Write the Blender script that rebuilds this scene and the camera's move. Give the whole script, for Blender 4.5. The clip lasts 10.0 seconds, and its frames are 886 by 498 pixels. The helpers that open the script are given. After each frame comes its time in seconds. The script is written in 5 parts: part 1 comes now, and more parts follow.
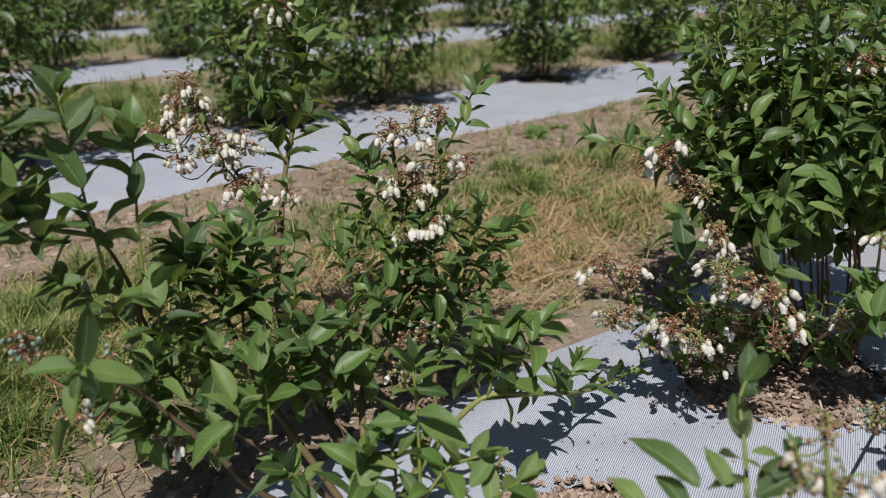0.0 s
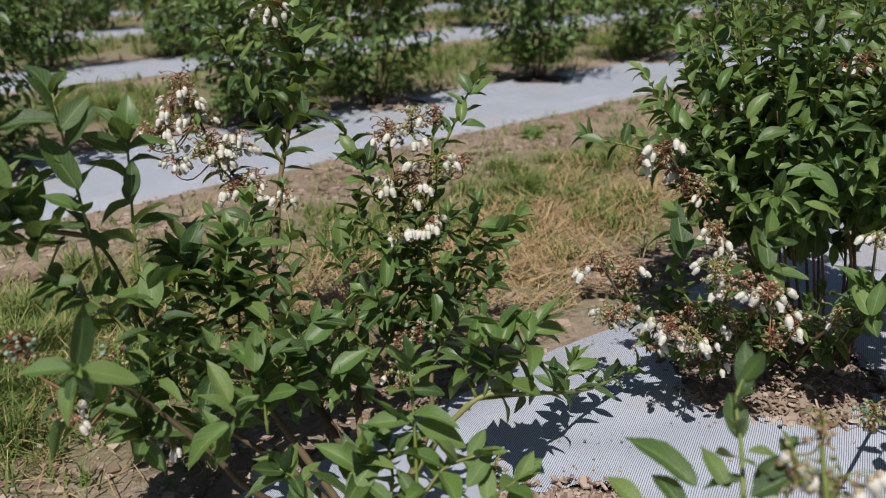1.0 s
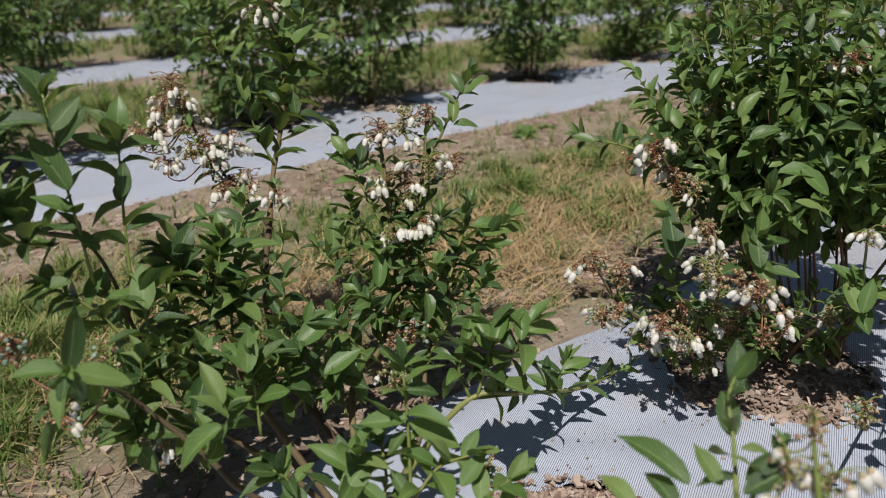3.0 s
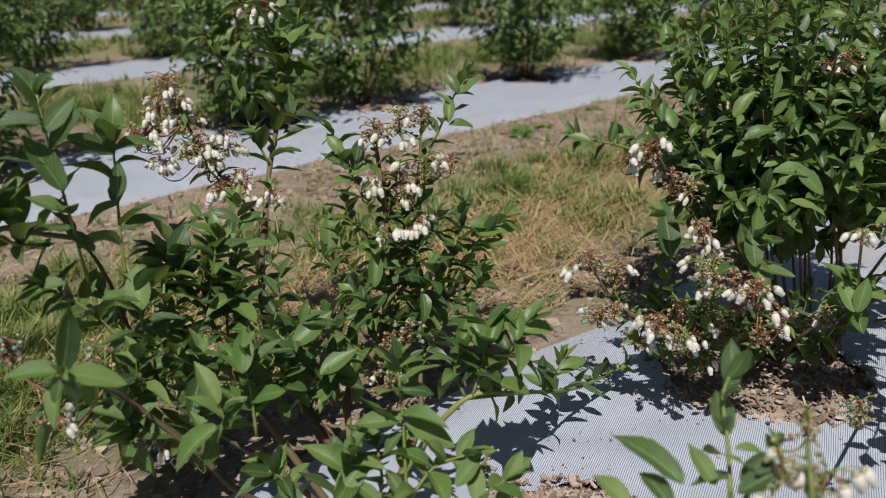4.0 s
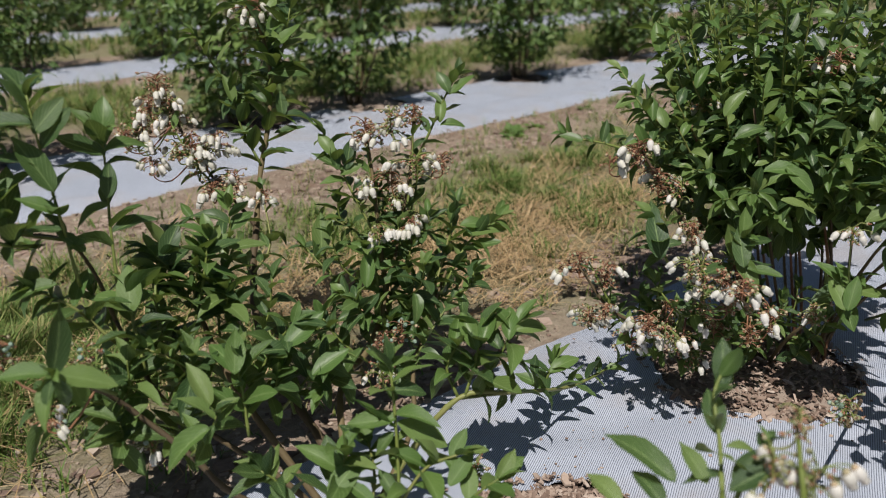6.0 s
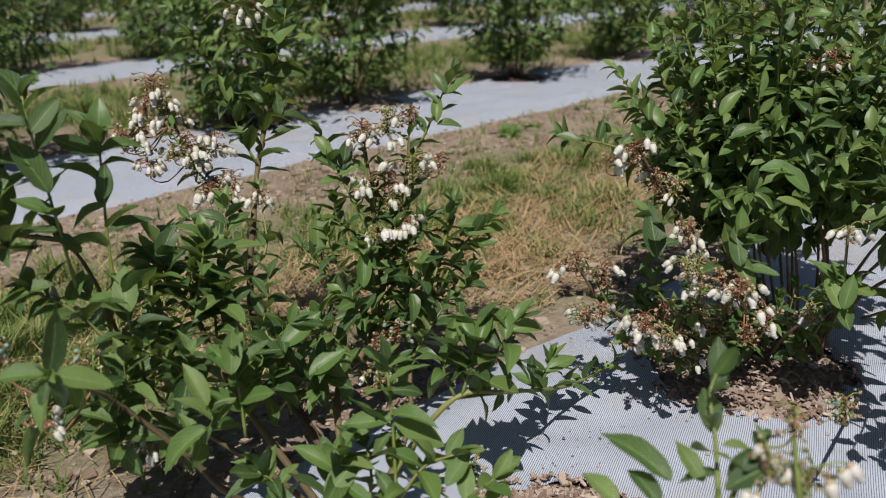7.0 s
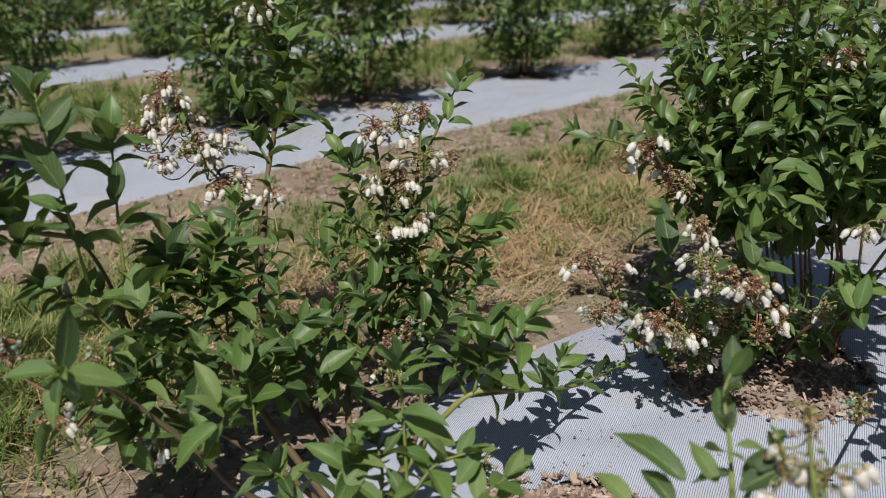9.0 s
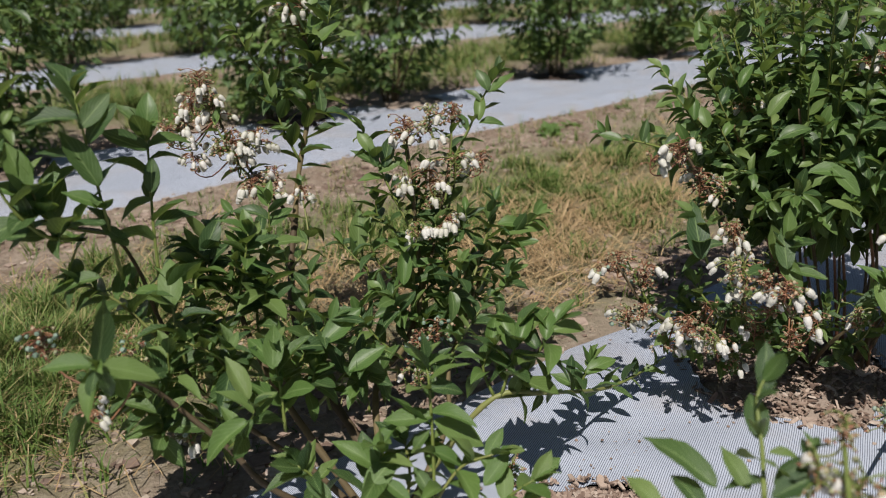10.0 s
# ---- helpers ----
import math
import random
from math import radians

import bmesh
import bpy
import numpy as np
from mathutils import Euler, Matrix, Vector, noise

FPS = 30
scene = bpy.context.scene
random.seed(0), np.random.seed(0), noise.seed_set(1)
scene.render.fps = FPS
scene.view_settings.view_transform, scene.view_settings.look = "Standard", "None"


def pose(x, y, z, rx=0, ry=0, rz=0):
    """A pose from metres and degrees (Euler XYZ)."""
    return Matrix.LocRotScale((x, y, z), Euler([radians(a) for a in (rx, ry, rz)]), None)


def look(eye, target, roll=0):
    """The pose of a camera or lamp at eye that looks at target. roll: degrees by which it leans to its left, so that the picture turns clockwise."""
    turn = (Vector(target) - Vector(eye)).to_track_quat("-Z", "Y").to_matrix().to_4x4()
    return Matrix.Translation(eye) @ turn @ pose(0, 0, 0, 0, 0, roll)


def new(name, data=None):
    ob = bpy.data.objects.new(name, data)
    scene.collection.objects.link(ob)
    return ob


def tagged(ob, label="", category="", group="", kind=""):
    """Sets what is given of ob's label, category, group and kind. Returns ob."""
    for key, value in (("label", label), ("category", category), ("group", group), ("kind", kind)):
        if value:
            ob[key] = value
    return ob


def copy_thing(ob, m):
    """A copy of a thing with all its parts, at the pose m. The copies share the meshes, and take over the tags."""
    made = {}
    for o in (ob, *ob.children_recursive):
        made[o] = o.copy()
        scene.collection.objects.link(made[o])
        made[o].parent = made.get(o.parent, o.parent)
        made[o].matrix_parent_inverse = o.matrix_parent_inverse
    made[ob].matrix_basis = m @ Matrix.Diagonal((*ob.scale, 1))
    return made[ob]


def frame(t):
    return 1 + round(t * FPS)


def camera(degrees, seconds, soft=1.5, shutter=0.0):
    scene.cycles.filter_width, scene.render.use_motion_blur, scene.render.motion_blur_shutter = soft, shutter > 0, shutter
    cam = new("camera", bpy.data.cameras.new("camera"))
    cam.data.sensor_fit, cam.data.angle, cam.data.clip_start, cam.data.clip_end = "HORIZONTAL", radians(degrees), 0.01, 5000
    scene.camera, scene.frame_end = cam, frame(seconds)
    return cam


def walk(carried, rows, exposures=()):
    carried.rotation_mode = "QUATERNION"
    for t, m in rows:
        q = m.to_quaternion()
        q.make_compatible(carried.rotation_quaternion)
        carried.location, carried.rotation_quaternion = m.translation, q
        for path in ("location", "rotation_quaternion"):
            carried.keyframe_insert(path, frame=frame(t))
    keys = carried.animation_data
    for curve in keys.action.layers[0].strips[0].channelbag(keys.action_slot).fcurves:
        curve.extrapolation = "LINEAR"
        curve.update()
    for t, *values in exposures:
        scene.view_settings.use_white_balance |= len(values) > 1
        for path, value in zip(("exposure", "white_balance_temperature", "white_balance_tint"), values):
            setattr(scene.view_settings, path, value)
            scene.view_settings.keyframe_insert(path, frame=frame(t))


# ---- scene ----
PATH = [
    (0, (0.0, 0.002, 0.717), (1.228, 1.418, 0.02), -1.0),
    (0.5, (0.0, 0.002, 0.717), (1.232, 1.415, 0.02), -1.0),
    (1, (0.0, 0.002, 0.717), (1.234, 1.412, 0.02), -1.0),
    (1.5, (0.0, 0.002, 0.717), (1.239, 1.409, 0.019), -1.0),
    (2, (0.001, 0.002, 0.716), (1.242, 1.406, 0.019), -1.1),
    (2.5, (0.0, 0.002, 0.716), (1.245, 1.404, 0.019), -1.1),
    (4, (0.002, 0.0, 0.717), (1.254, 1.394, 0.019), -1.1),
    (4.5, (0.002, 0.001, 0.717), (1.259, 1.391, 0.018), -1.1),
    (5, (0.002, 0.0, 0.717), (1.261, 1.388, 0.018), -1.2),
    (5.5, (0.002, 0.0, 0.717), (1.265, 1.385, 0.018), -1.1),
    (7, (0.003, -0.002, 0.717), (1.273, 1.376, 0.018), -1.2),
    (7.5, (0.005, -0.001, 0.719), (1.27, 1.379, 0.016), -1.4),
    (8, (0.003, -0.002, 0.718), (1.275, 1.374, 0.019), -1.5),
    (8.5, (0.002, 0.001, 0.717), (1.263, 1.385, 0.015), -1.3),
    (9, (0.003, 0.002, 0.716), (1.255, 1.394, 0.013), -1.3),
    (9.5, (-0.001, 0.005, 0.717), (1.23, 1.415, 0.013), -1.2),
    (10, (-0.001, 0.005, 0.717), (1.203, 1.439, 0.015), -1.2),
]
cam = camera(57.0, 10.0, 1.1)
cam.data.dof.use_dof, cam.data.dof.focus_distance, cam.data.dof.aperture_fstop = True, 1.25, 4.8
walk(cam, [(t, look(eye, target, roll)) for t, eye, target, roll in PATH], [(0, 0.0), (10, 0.0)])

# ---- light: high sun behind and to the left of the view, clear sky ----
SUN_ELEVATION = radians(60)
SUN_FROM = Vector((-0.8, -0.6, 0)).normalized()
world = bpy.data.worlds.new("world")
scene.world = world
world.use_nodes = True
sky = world.node_tree.nodes.new("ShaderNodeTexSky")
sky.sky_type, sky.sun_disc = "NISHITA", False
sky.sun_elevation = SUN_ELEVATION
sky.sun_rotation = math.atan2(SUN_FROM.x, SUN_FROM.y)
background = world.node_tree.nodes["Background"]
background.inputs["Strength"].default_value = 0.04
world.node_tree.links.new(sky.outputs[0], background.inputs["Color"])
sun_data = bpy.data.lights.new("sun", "SUN")
sun_data.energy, sun_data.angle, sun_data.color = 5.3, radians(0.53), (1.0, 0.945, 0.87)
sun_way = SUN_FROM * math.cos(SUN_ELEVATION) + Vector((0, 0, math.sin(SUN_ELEVATION)))
sun = new("sun", sun_data)
sun.matrix_world = look(sun_way * 30, (0, 0, 0))

# ---- materials ----


class Nodes:
    """A small wrapper that builds one node material."""

    def __init__(self, name, roughness=0.6, specular=0.4):
        self.mat = bpy.data.materials.new(name)
        self.mat.use_nodes = True
        self.tree = self.mat.node_tree
        self.bsdf = self.tree.nodes["Principled BSDF"]
        self.out = self.tree.nodes["Material Output"]
        self.bsdf.inputs["Roughness"].default_value = roughness
        self.bsdf.inputs["Specular IOR Level"].default_value = specular

    def add(self, kind):
        return self.tree.nodes.new(kind)

    def link(self, a, b):
        self.tree.links.new(a, b)

    def noise(self, scale, detail=4.0, rough=0.6, coords=None, warp=0.0):
        node = self.add("ShaderNodeTexNoise")
        node.inputs["Scale"].default_value = scale
        node.inputs["Detail"].default_value = detail
        node.inputs["Roughness"].default_value = rough
        node.inputs["Distortion"].default_value = warp
        if coords is not None:
            self.link(coords, node.inputs["Vector"])
        return node.outputs["Fac"]

    def ramp(self, fac, stops):
        node = self.add("ShaderNodeValToRGB")
        while len(node.color_ramp.elements) < len(stops):
            node.color_ramp.elements.new(0.5)
        for element, (at, colour) in zip(node.color_ramp.elements, stops):
            element.position = at
            element.color = (*colour, 1) if len(colour) == 3 else colour
        self.link(fac, node.inputs["Fac"])
        return node.outputs["Color"]

    def math(self, op, a, b=0.0, clamp=False):
        node = self.add("ShaderNodeMath")
        node.operation, node.use_clamp = op, clamp
        for socket, value in zip(node.inputs, (a, b)):
            if isinstance(value, (int, float)):
                socket.default_value = value
            else:
                self.link(value, socket)
        return node.outputs[0]

    def mix(self, fac, a, b, mode="MIX"):
        node = self.add("ShaderNodeMix")
        node.data_type, node.blend_type = "RGBA", mode
        for socket, value in zip((node.inputs[0], node.inputs[6], node.inputs[7]), (fac, a, b)):
            if isinstance(value, (int, float)):
                socket.default_value = value
            elif isinstance(value, tuple):
                socket.default_value = (*value, 1)
            else:
                self.link(value, socket)
        return node.outputs[2]

    def bump(self, height, strength=0.4, distance=0.005):
        node = self.add("ShaderNodeBump")
        node.inputs["Strength"].default_value = strength
        node.inputs["Distance"].default_value = distance
        self.link(height, node.inputs["Height"])
        self.link(node.outputs[0], self.bsdf.inputs["Normal"])

    def colour(self, socket):
        self.link(socket, self.bsdf.inputs["Base Color"])

    def object_coords(self):
        return self.add("ShaderNodeTexCoord").outputs["Object"]

    def world_coords(self):
        return self.add("ShaderNodeNewGeometry").outputs["Position"]

    def chance(self):
        """A number from 0 to 1 for each object and each loose piece of a joined mesh."""
        one = self.add("ShaderNodeObjectInfo").outputs["Random"]
        two = self.add("ShaderNodeNewGeometry").outputs["Random Per Island"]
        return self.math("FRACT", self.math("ADD", one, two))

    def uv(self):
        split = self.add("ShaderNodeSeparateXYZ")
        self.link(self.add("ShaderNodeTexCoord").outputs["UV"], split.inputs[0])
        return split.outputs[0], split.outputs[1]

    def translucent(self, colour, share):
        thin = self.add("ShaderNodeBsdfTranslucent")
        self.link(colour, thin.inputs["Color"])
        both = self.add("ShaderNodeMixShader")
        both.inputs[0].default_value = share
        self.link(self.bsdf.outputs[0], both.inputs[1])
        self.link(thin.outputs[0], both.inputs[2])
        self.link(both.outputs[0], self.out.inputs["Surface"])


def leaf_material(name, stops, share=0.24, roughness=0.42):
    n = Nodes(name, roughness, 0.38)
    u, v = n.uv()
    side = n.math("ABSOLUTE", n.math("SUBTRACT", v, 0.5))
    base = n.ramp(n.chance(), stops)
    patch = n.noise(3.0, 3, 0.6)
    base = n.mix(n.math("MULTIPLY", patch, 0.35), base, (0.02, 0.045, 0.012))
    midrib = n.math("LESS_THAN", side, 0.03)
    run = n.math("SUBTRACT", n.math("MULTIPLY", u, 7.0), n.math("MULTIPLY", side, 7.0))
    vein = n.math("LESS_THAN", n.math("ABSOLUTE", n.math("SUBTRACT", n.math("FRACT", run), 0.5)), 0.07)
    marks = n.math("MAXIMUM", midrib, n.math("MULTIPLY", vein, 0.65))
    tone = n.mix(n.math("MULTIPLY", marks, 0.6), base, (0.22, 0.31, 0.12))
    n.colour(tone)
    n.bump(n.math("ADD", n.math("MULTIPLY", marks, -0.6), n.noise(18, 3)), 0.4, 0.002)
    light = n.mix(0.6, tone, (0.33, 0.43, 0.075))
    n.translucent(light, share)
    return n.mat


def plain_material(name, stops, roughness=0.6, scale=60, share=0.0, bump=0.2, specular=0.4):
    """A surface whose colour drifts from piece to piece and within each piece."""
    n = Nodes(name, roughness, specular)
    grain = n.noise(scale, 4, 0.6, n.world_coords() if scale > 400 else n.object_coords())
    fac = n.math("ADD", n.math("MULTIPLY", n.chance(), 0.6), n.math("MULTIPLY", grain, 0.4))
    tone = n.ramp(fac, stops)
    n.colour(tone)
    n.bump(grain, bump, 0.002)
    if share:
        n.translucent(tone, share)
    return n.mat


LEAF = leaf_material("blueberry_leaf", [(0.0, (0.03, 0.068, 0.026)), (0.4, (0.046, 0.09, 0.031)), (0.8, (0.08, 0.142, 0.04)), (1.0, (0.15, 0.215, 0.062))])
YOUNG_LEAF = leaf_material("young_leaf", [(0.0, (0.085, 0.165, 0.042)), (0.6, (0.125, 0.21, 0.055)), (1.0, (0.19, 0.26, 0.085))], 0.3)
BARK_STEM = plain_material("woody_stem", [(0.1, (0.06, 0.042, 0.026)), (0.5, (0.1, 0.072, 0.036)), (0.95, (0.155, 0.122, 0.056))], 0.75, 70, bump=0.6)
GREEN_STEM = plain_material("green_stem", [(0.1, (0.1, 0.13, 0.03)), (0.6, (0.16, 0.2, 0.05)), (0.95, (0.22, 0.2, 0.08))], 0.5, 50)
RED_STEM = plain_material("red_stem", [(0.1, (0.12, 0.05, 0.03)), (0.6, (0.2, 0.09, 0.05)), (0.95, (0.26, 0.14, 0.06))], 0.55, 50)
PETAL = plain_material("white_corolla", [(0.1, (0.66, 0.64, 0.55)), (0.5, (0.76, 0.75, 0.7)), (0.95, (0.82, 0.79, 0.77))], 0.5, 90, share=0.35)
CALYX = plain_material("green_calyx", [(0.1, (0.17, 0.19, 0.1)), (0.5, (0.3, 0.3, 0.18)), (0.8, (0.42, 0.3, 0.2)), (0.98, (0.6, 0.52, 0.42))], 0.6, 90)
SPENT = plain_material("spent_blossom", [(0.1, (0.2, 0.075, 0.045)), (0.5, (0.36, 0.18, 0.11)), (0.95, (0.5, 0.36, 0.24))], 0.8, 90, share=0.1)
BERRY = plain_material("green_berry", [(0.1, (0.12, 0.18, 0.13)), (0.6, (0.2, 0.28, 0.22)), (0.95, (0.3, 0.36, 0.3))], 0.55, 90)
CHIP = plain_material("bark_chip", [(0.05, (0.05, 0.034, 0.026)), (0.25, (0.14, 0.095, 0.074)), (0.5, (0.25, 0.178, 0.142)), (0.75, (0.37, 0.29, 0.24)), (0.95, (0.64, 0.56, 0.5))], 0.9, 120, bump=0.8)
STRAW = plain_material("dry_straw", [(0.1, (0.22, 0.14, 0.065)), (0.5, (0.37, 0.26, 0.135)), (0.95, (0.58, 0.44, 0.26))], 0.8, 20, share=0.15)
GRASS = plain_material("grass_blade", [(0.05, (0.06, 0.105, 0.022)), (0.45, (0.11, 0.185, 0.038)), (0.66, (0.19, 0.24, 0.065)), (0.8, (0.42, 0.34, 0.17))], 0.6, 20, share=0.25)
CLOD = plain_material("soil_clod", [(0.05, (0.18, 0.135, 0.1)), (0.5, (0.31, 0.245, 0.19)), (0.95, (0.44, 0.37, 0.31))], 0.95, 100, bump=0.8)


def ground_material():
    n = Nodes("sandy_soil", 0.95, 0.15)
    p = n.world_coords()
    big, fine = n.noise(1.7, 6, 0.65, p, 0.4), n.noise(55, 6, 0.7, p)
    soil = n.ramp(fine, [(0.25, (0.15, 0.115, 0.085)), (0.5, (0.29, 0.23, 0.18)), (0.75, (0.43, 0.36, 0.3))])
    pale = n.math("MULTIPLY", n.math("SUBTRACT", big, 0.45), 3.0, True)
    soil = n.mix(n.math("MULTIPLY", pale, 0.6), soil, (0.42, 0.345, 0.285))
    damp = n.math("MULTIPLY", n.math("SUBTRACT", n.noise(4.5, 6, 0.7, p, 0.9), 0.475), 6.0, True)
    soil = n.mix(n.math("MULTIPLY", damp, 0.75), soil, (0.19, 0.122, 0.09))
    split = n.add("ShaderNodeSeparateXYZ")
    n.link(p, split.inputs[0])
    # turf along the middle of each aisle; one aisle every row of bushes
    lane = n.math("ABSOLUTE", n.math("SUBTRACT", n.math("FRACT", n.math("DIVIDE", n.math("SUBTRACT", split.outputs[1], 0.25), 2.53)), 0.5))
    turf = n.math("SUBTRACT", n.math("ADD", n.math("MULTIPLY", big, 0.5), 0.05), n.math("MULTIPLY", lane, 1.3))
    turf = n.math("MULTIPLY", turf, 9.0, True)
    green = n.ramp(n.noise(30, 5, 0.7, p), [(0.3, (0.06, 0.09, 0.022)), (0.55, (0.14, 0.165, 0.055)), (0.8, (0.32, 0.26, 0.12))])
    n.colour(n.mix(n.math("MULTIPLY", turf, 0.5), soil, green))
    n.bump(n.math("ADD", fine, n.math("MULTIPLY", n.noise(190, 4, 0.7, p), 0.5)), 0.9, 0.012)
    return n.mat


def fabric_material():
    """Woven ground cover: pale tape in close ribs, dusty in patches."""
    n = Nodes("woven_fabric", 0.5, 0.35)
    p = n.world_coords()
    turn = n.add("ShaderNodeMapping")
    turn.inputs["Rotation"].default_value = (0, 0, radians(-22.5))
    n.link(p, turn.inputs["Vector"])
    split = n.add("ShaderNodeSeparateXYZ")
    n.link(turn.outputs[0], split.inputs[0])
    wobble = n.math("MULTIPLY", n.noise(9, 2, 0.5, p), 0.004)
    across = n.math("FRACT", n.math("DIVIDE", n.math("ADD", split.outputs[1], wobble), 0.0031))
    rib = n.math("ABSOLUTE", n.math("SUBTRACT", across, 0.5))
    along = n.math("FRACT", n.math("DIVIDE", split.outputs[0], 0.011))
    gap = n.math("GREATER_THAN", rib, 0.31)
    cloth = n.mix(n.noise(420, 3, 0.6, p), (0.375, 0.41, 0.5), (0.48, 0.516, 0.605))
    tone = n.mix(n.math("MULTIPLY", gap, 0.92), cloth, (0.11, 0.125, 0.165))
    dirt = n.math("MULTIPLY", n.math("SUBTRACT", n.noise(4.5, 6, 0.65, p, 0.6), 0.48), 2.2, True)
    n.colour(n.mix(n.math("MULTIPLY", dirt, 0.8), tone, (0.33, 0.27, 0.22)))
    n.bump(n.math("ADD", n.math("MULTIPLY", rib, -1.0), n.math("MULTIPLY", along, 0.2)), 0.35, 0.002)
    return n.mat


SOIL, FABRIC = ground_material(), fabric_material()

# ---- geometry helpers ----
rng = random.Random(7)


def mesh_from(name, verts, faces, materials, uvs=None, slots=None, smooth=True):
    me = bpy.data.meshes.new(name)
    me.from_pydata([tuple(v) for v in verts], [], faces)
    for m in materials:
        me.materials.append(m)
    if slots is not None:
        me.polygons.foreach_set("material_index", slots)
    if smooth:
        me.polygons.foreach_set("use_smooth", [True] * len(me.polygons))
    if uvs is not None:
        layer = me.uv_layers.new(name="UVMap")
        order = np.empty(len(me.loops), dtype=np.int32)
        me.loops.foreach_get("vertex_index", order)
        layer.data.foreach_set("uv", np.asarray(uvs, dtype=np.float32)[order].ravel())
    me.update()
    return me


def place(name, me, parent=None, m=None, label=""):
    ob = new(name, me)
    if parent is not None:
        ob.parent = parent
    if m is not None:
        ob.matrix_basis = m
    if label:
        tagged(ob, label)
    return ob


def spline(points, per=5):
    """Points on a smooth curve through a few control points."""
    pts = [Vector(p) for p in points]
    if len(pts) == 2:
        return [pts[0].lerp(pts[1], i / per) for i in range(per + 1)]
    ends = [pts[0] * 2 - pts[1]] + pts + [pts[-1] * 2 - pts[-2]]
    out = []
    for a, b, c, d in zip(ends, ends[1:], ends[2:], ends[3:]):
        for i in range(per):
            t = i / per
            out.append(0.5 * (2 * b + (c - a) * t + (2 * a - 5 * b + 4 * c - d) * t * t + (3 * b - a - 3 * c + d) * t ** 3))
    return out + [pts[-1]]


def tube_data(path, r0, r1, sides=6):
    verts, faces, side = [], [], Vector((1, 0.3, 0.2))
    last = len(path) - 1
    for i, p in enumerate(path):
        way = (path[min(i + 1, last)] - path[max(i - 1, 0)]).normalized()
        side = (side - way * side.dot(way)).normalized()
        up = way.cross(side)
        r = (r0 + (r1 - r0) * i / last) * (1 + 0.12 * math.sin(i * 2.3))
        for k in range(sides):
            a = 2 * math.pi * k / sides
            verts.append(p + (side * math.cos(a) + up * math.sin(a)) * r)
    for i in range(last):
        for k in range(sides):
            a, b = i * sides + k, i * sides + (k + 1) % sides
            faces.append((a, b, b + sides, a + sides))
    faces.append(tuple(range(sides))[::-1])
    faces.append(tuple(range(last * sides, last * sides + sides)))
    return verts, faces


def leaf_shape(droop, fold, twist, wide=0.42, wave=0.02):
    """One leaf along +x, a unit long: a folded, drooping ellipse with a pointed tip, and its short stalk."""
    verts, faces, uvs = [], [], []
    stations = (0.0, 0.06, 0.2, 0.38, 0.56, 0.73, 0.88, 1.0)
    for i, u in enumerate(stations):
        w = wide * 0.5 * (math.sin(math.pi * u ** 0.88) ** 0.7) * (1.0 if u < 0.7 else 1.0 - 0.25 * (u - 0.7) / 0.3)
        w = max(w, 0.008)
        ang = -droop * 1.6 * u
        x, z = u * math.cos(ang * 0.5), u * math.sin(ang * 0.5)
        t = twist * u
        for s, v in ((-1, 0.0), (-0.5, 0.25), (0, 0.5), (0.5, 0.75), (1, 1.0)):
            lift = fold * abs(s) * w * (1.25 if abs(s) > 0.7 else 0.8) + wave * math.sin(i * 2.1 + s) * abs(s)
            y, zz = s * w, lift
            verts.append((x, y * math.cos(t) - zz * math.sin(t), z + y * math.sin(t) + zz * math.cos(t)))
            uvs.append((u, v))
    for i in range(len(stations) - 1):
        for k in range(4):
            a = i * 5 + k
            faces.append((a, a + 5, a + 6, a + 1))
    return verts, faces, uvs


LEAF_SHAPES = [leaf_shape(d, f, t, w) for d, f, t, w in ((0.15, 0.2, 0.1, 0.52), (0.4, 0.34, -0.2, 0.5), (0.6, 0.26, 0.25, 0.54), (0.25, 0.46, 0.35, 0.46), (-0.1, 0.3, -0.25, 0.5), (0.8, 0.36, 0.15, 0.48), (0.45, 0.16, -0.4, 0.56), (0.7, 0.5, -0.1, 0.44), (0.3, 0.1, 0.5, 0.53))]
LEAF_MESHES = [mesh_from("leaf", v, f, [LEAF], u) for v, f, u in LEAF_SHAPES]
YOUNG_MESHES = [mesh_from("young_leaf", v, f, [YOUNG_LEAF], u) for v, f, u in LEAF_SHAPES]


def lathe(profile, sides):
    verts, faces = [], []
    for r, z in profile:
        for k in range(sides):
            a = 2 * math.pi * k / sides
            verts.append((r * math.cos(a), r * math.sin(a), z))
    for i in range(len(profile) - 1):
        for k in range(sides):
            a, b = i * sides + k, i * sides + (k + 1) % sides
            faces.append((a, b, b + sides, a + sides))
    return verts, faces


def join_data(parts):
    """Joins (verts, faces, slot) lists into one."""
    verts, faces, slots = [], [], []
    for v, f, slot in parts:
        start = len(verts)
        verts += list(v)
        faces += [tuple(i + start for i in face) for face in f]
        slots += [slot] * len(f)
    return verts, faces, slots


def bell_mesh():
    """A hanging urn-shaped flower, a unit long: corolla with a flared mouth, calyx and stalk on top."""
    cup = lathe([(0.14, -0.08), (0.25, -0.17), (0.31, -0.4), (0.295, -0.62), (0.22, -0.82), (0.17, -0.91), (0.24, -1.0), (0.15, -0.95), (0.1, -0.7)], 9)
    cap = lathe([(0.03, 0.06), (0.13, 0.02), (0.18, -0.06), (0.2, -0.16), (0.13, -0.12)], 8)
    v, f, s = join_data([(*cup, 0), (*cap, 1)])
    return mesh_from("bell_flower", v, f, [PETAL, CALYX], slots=s)


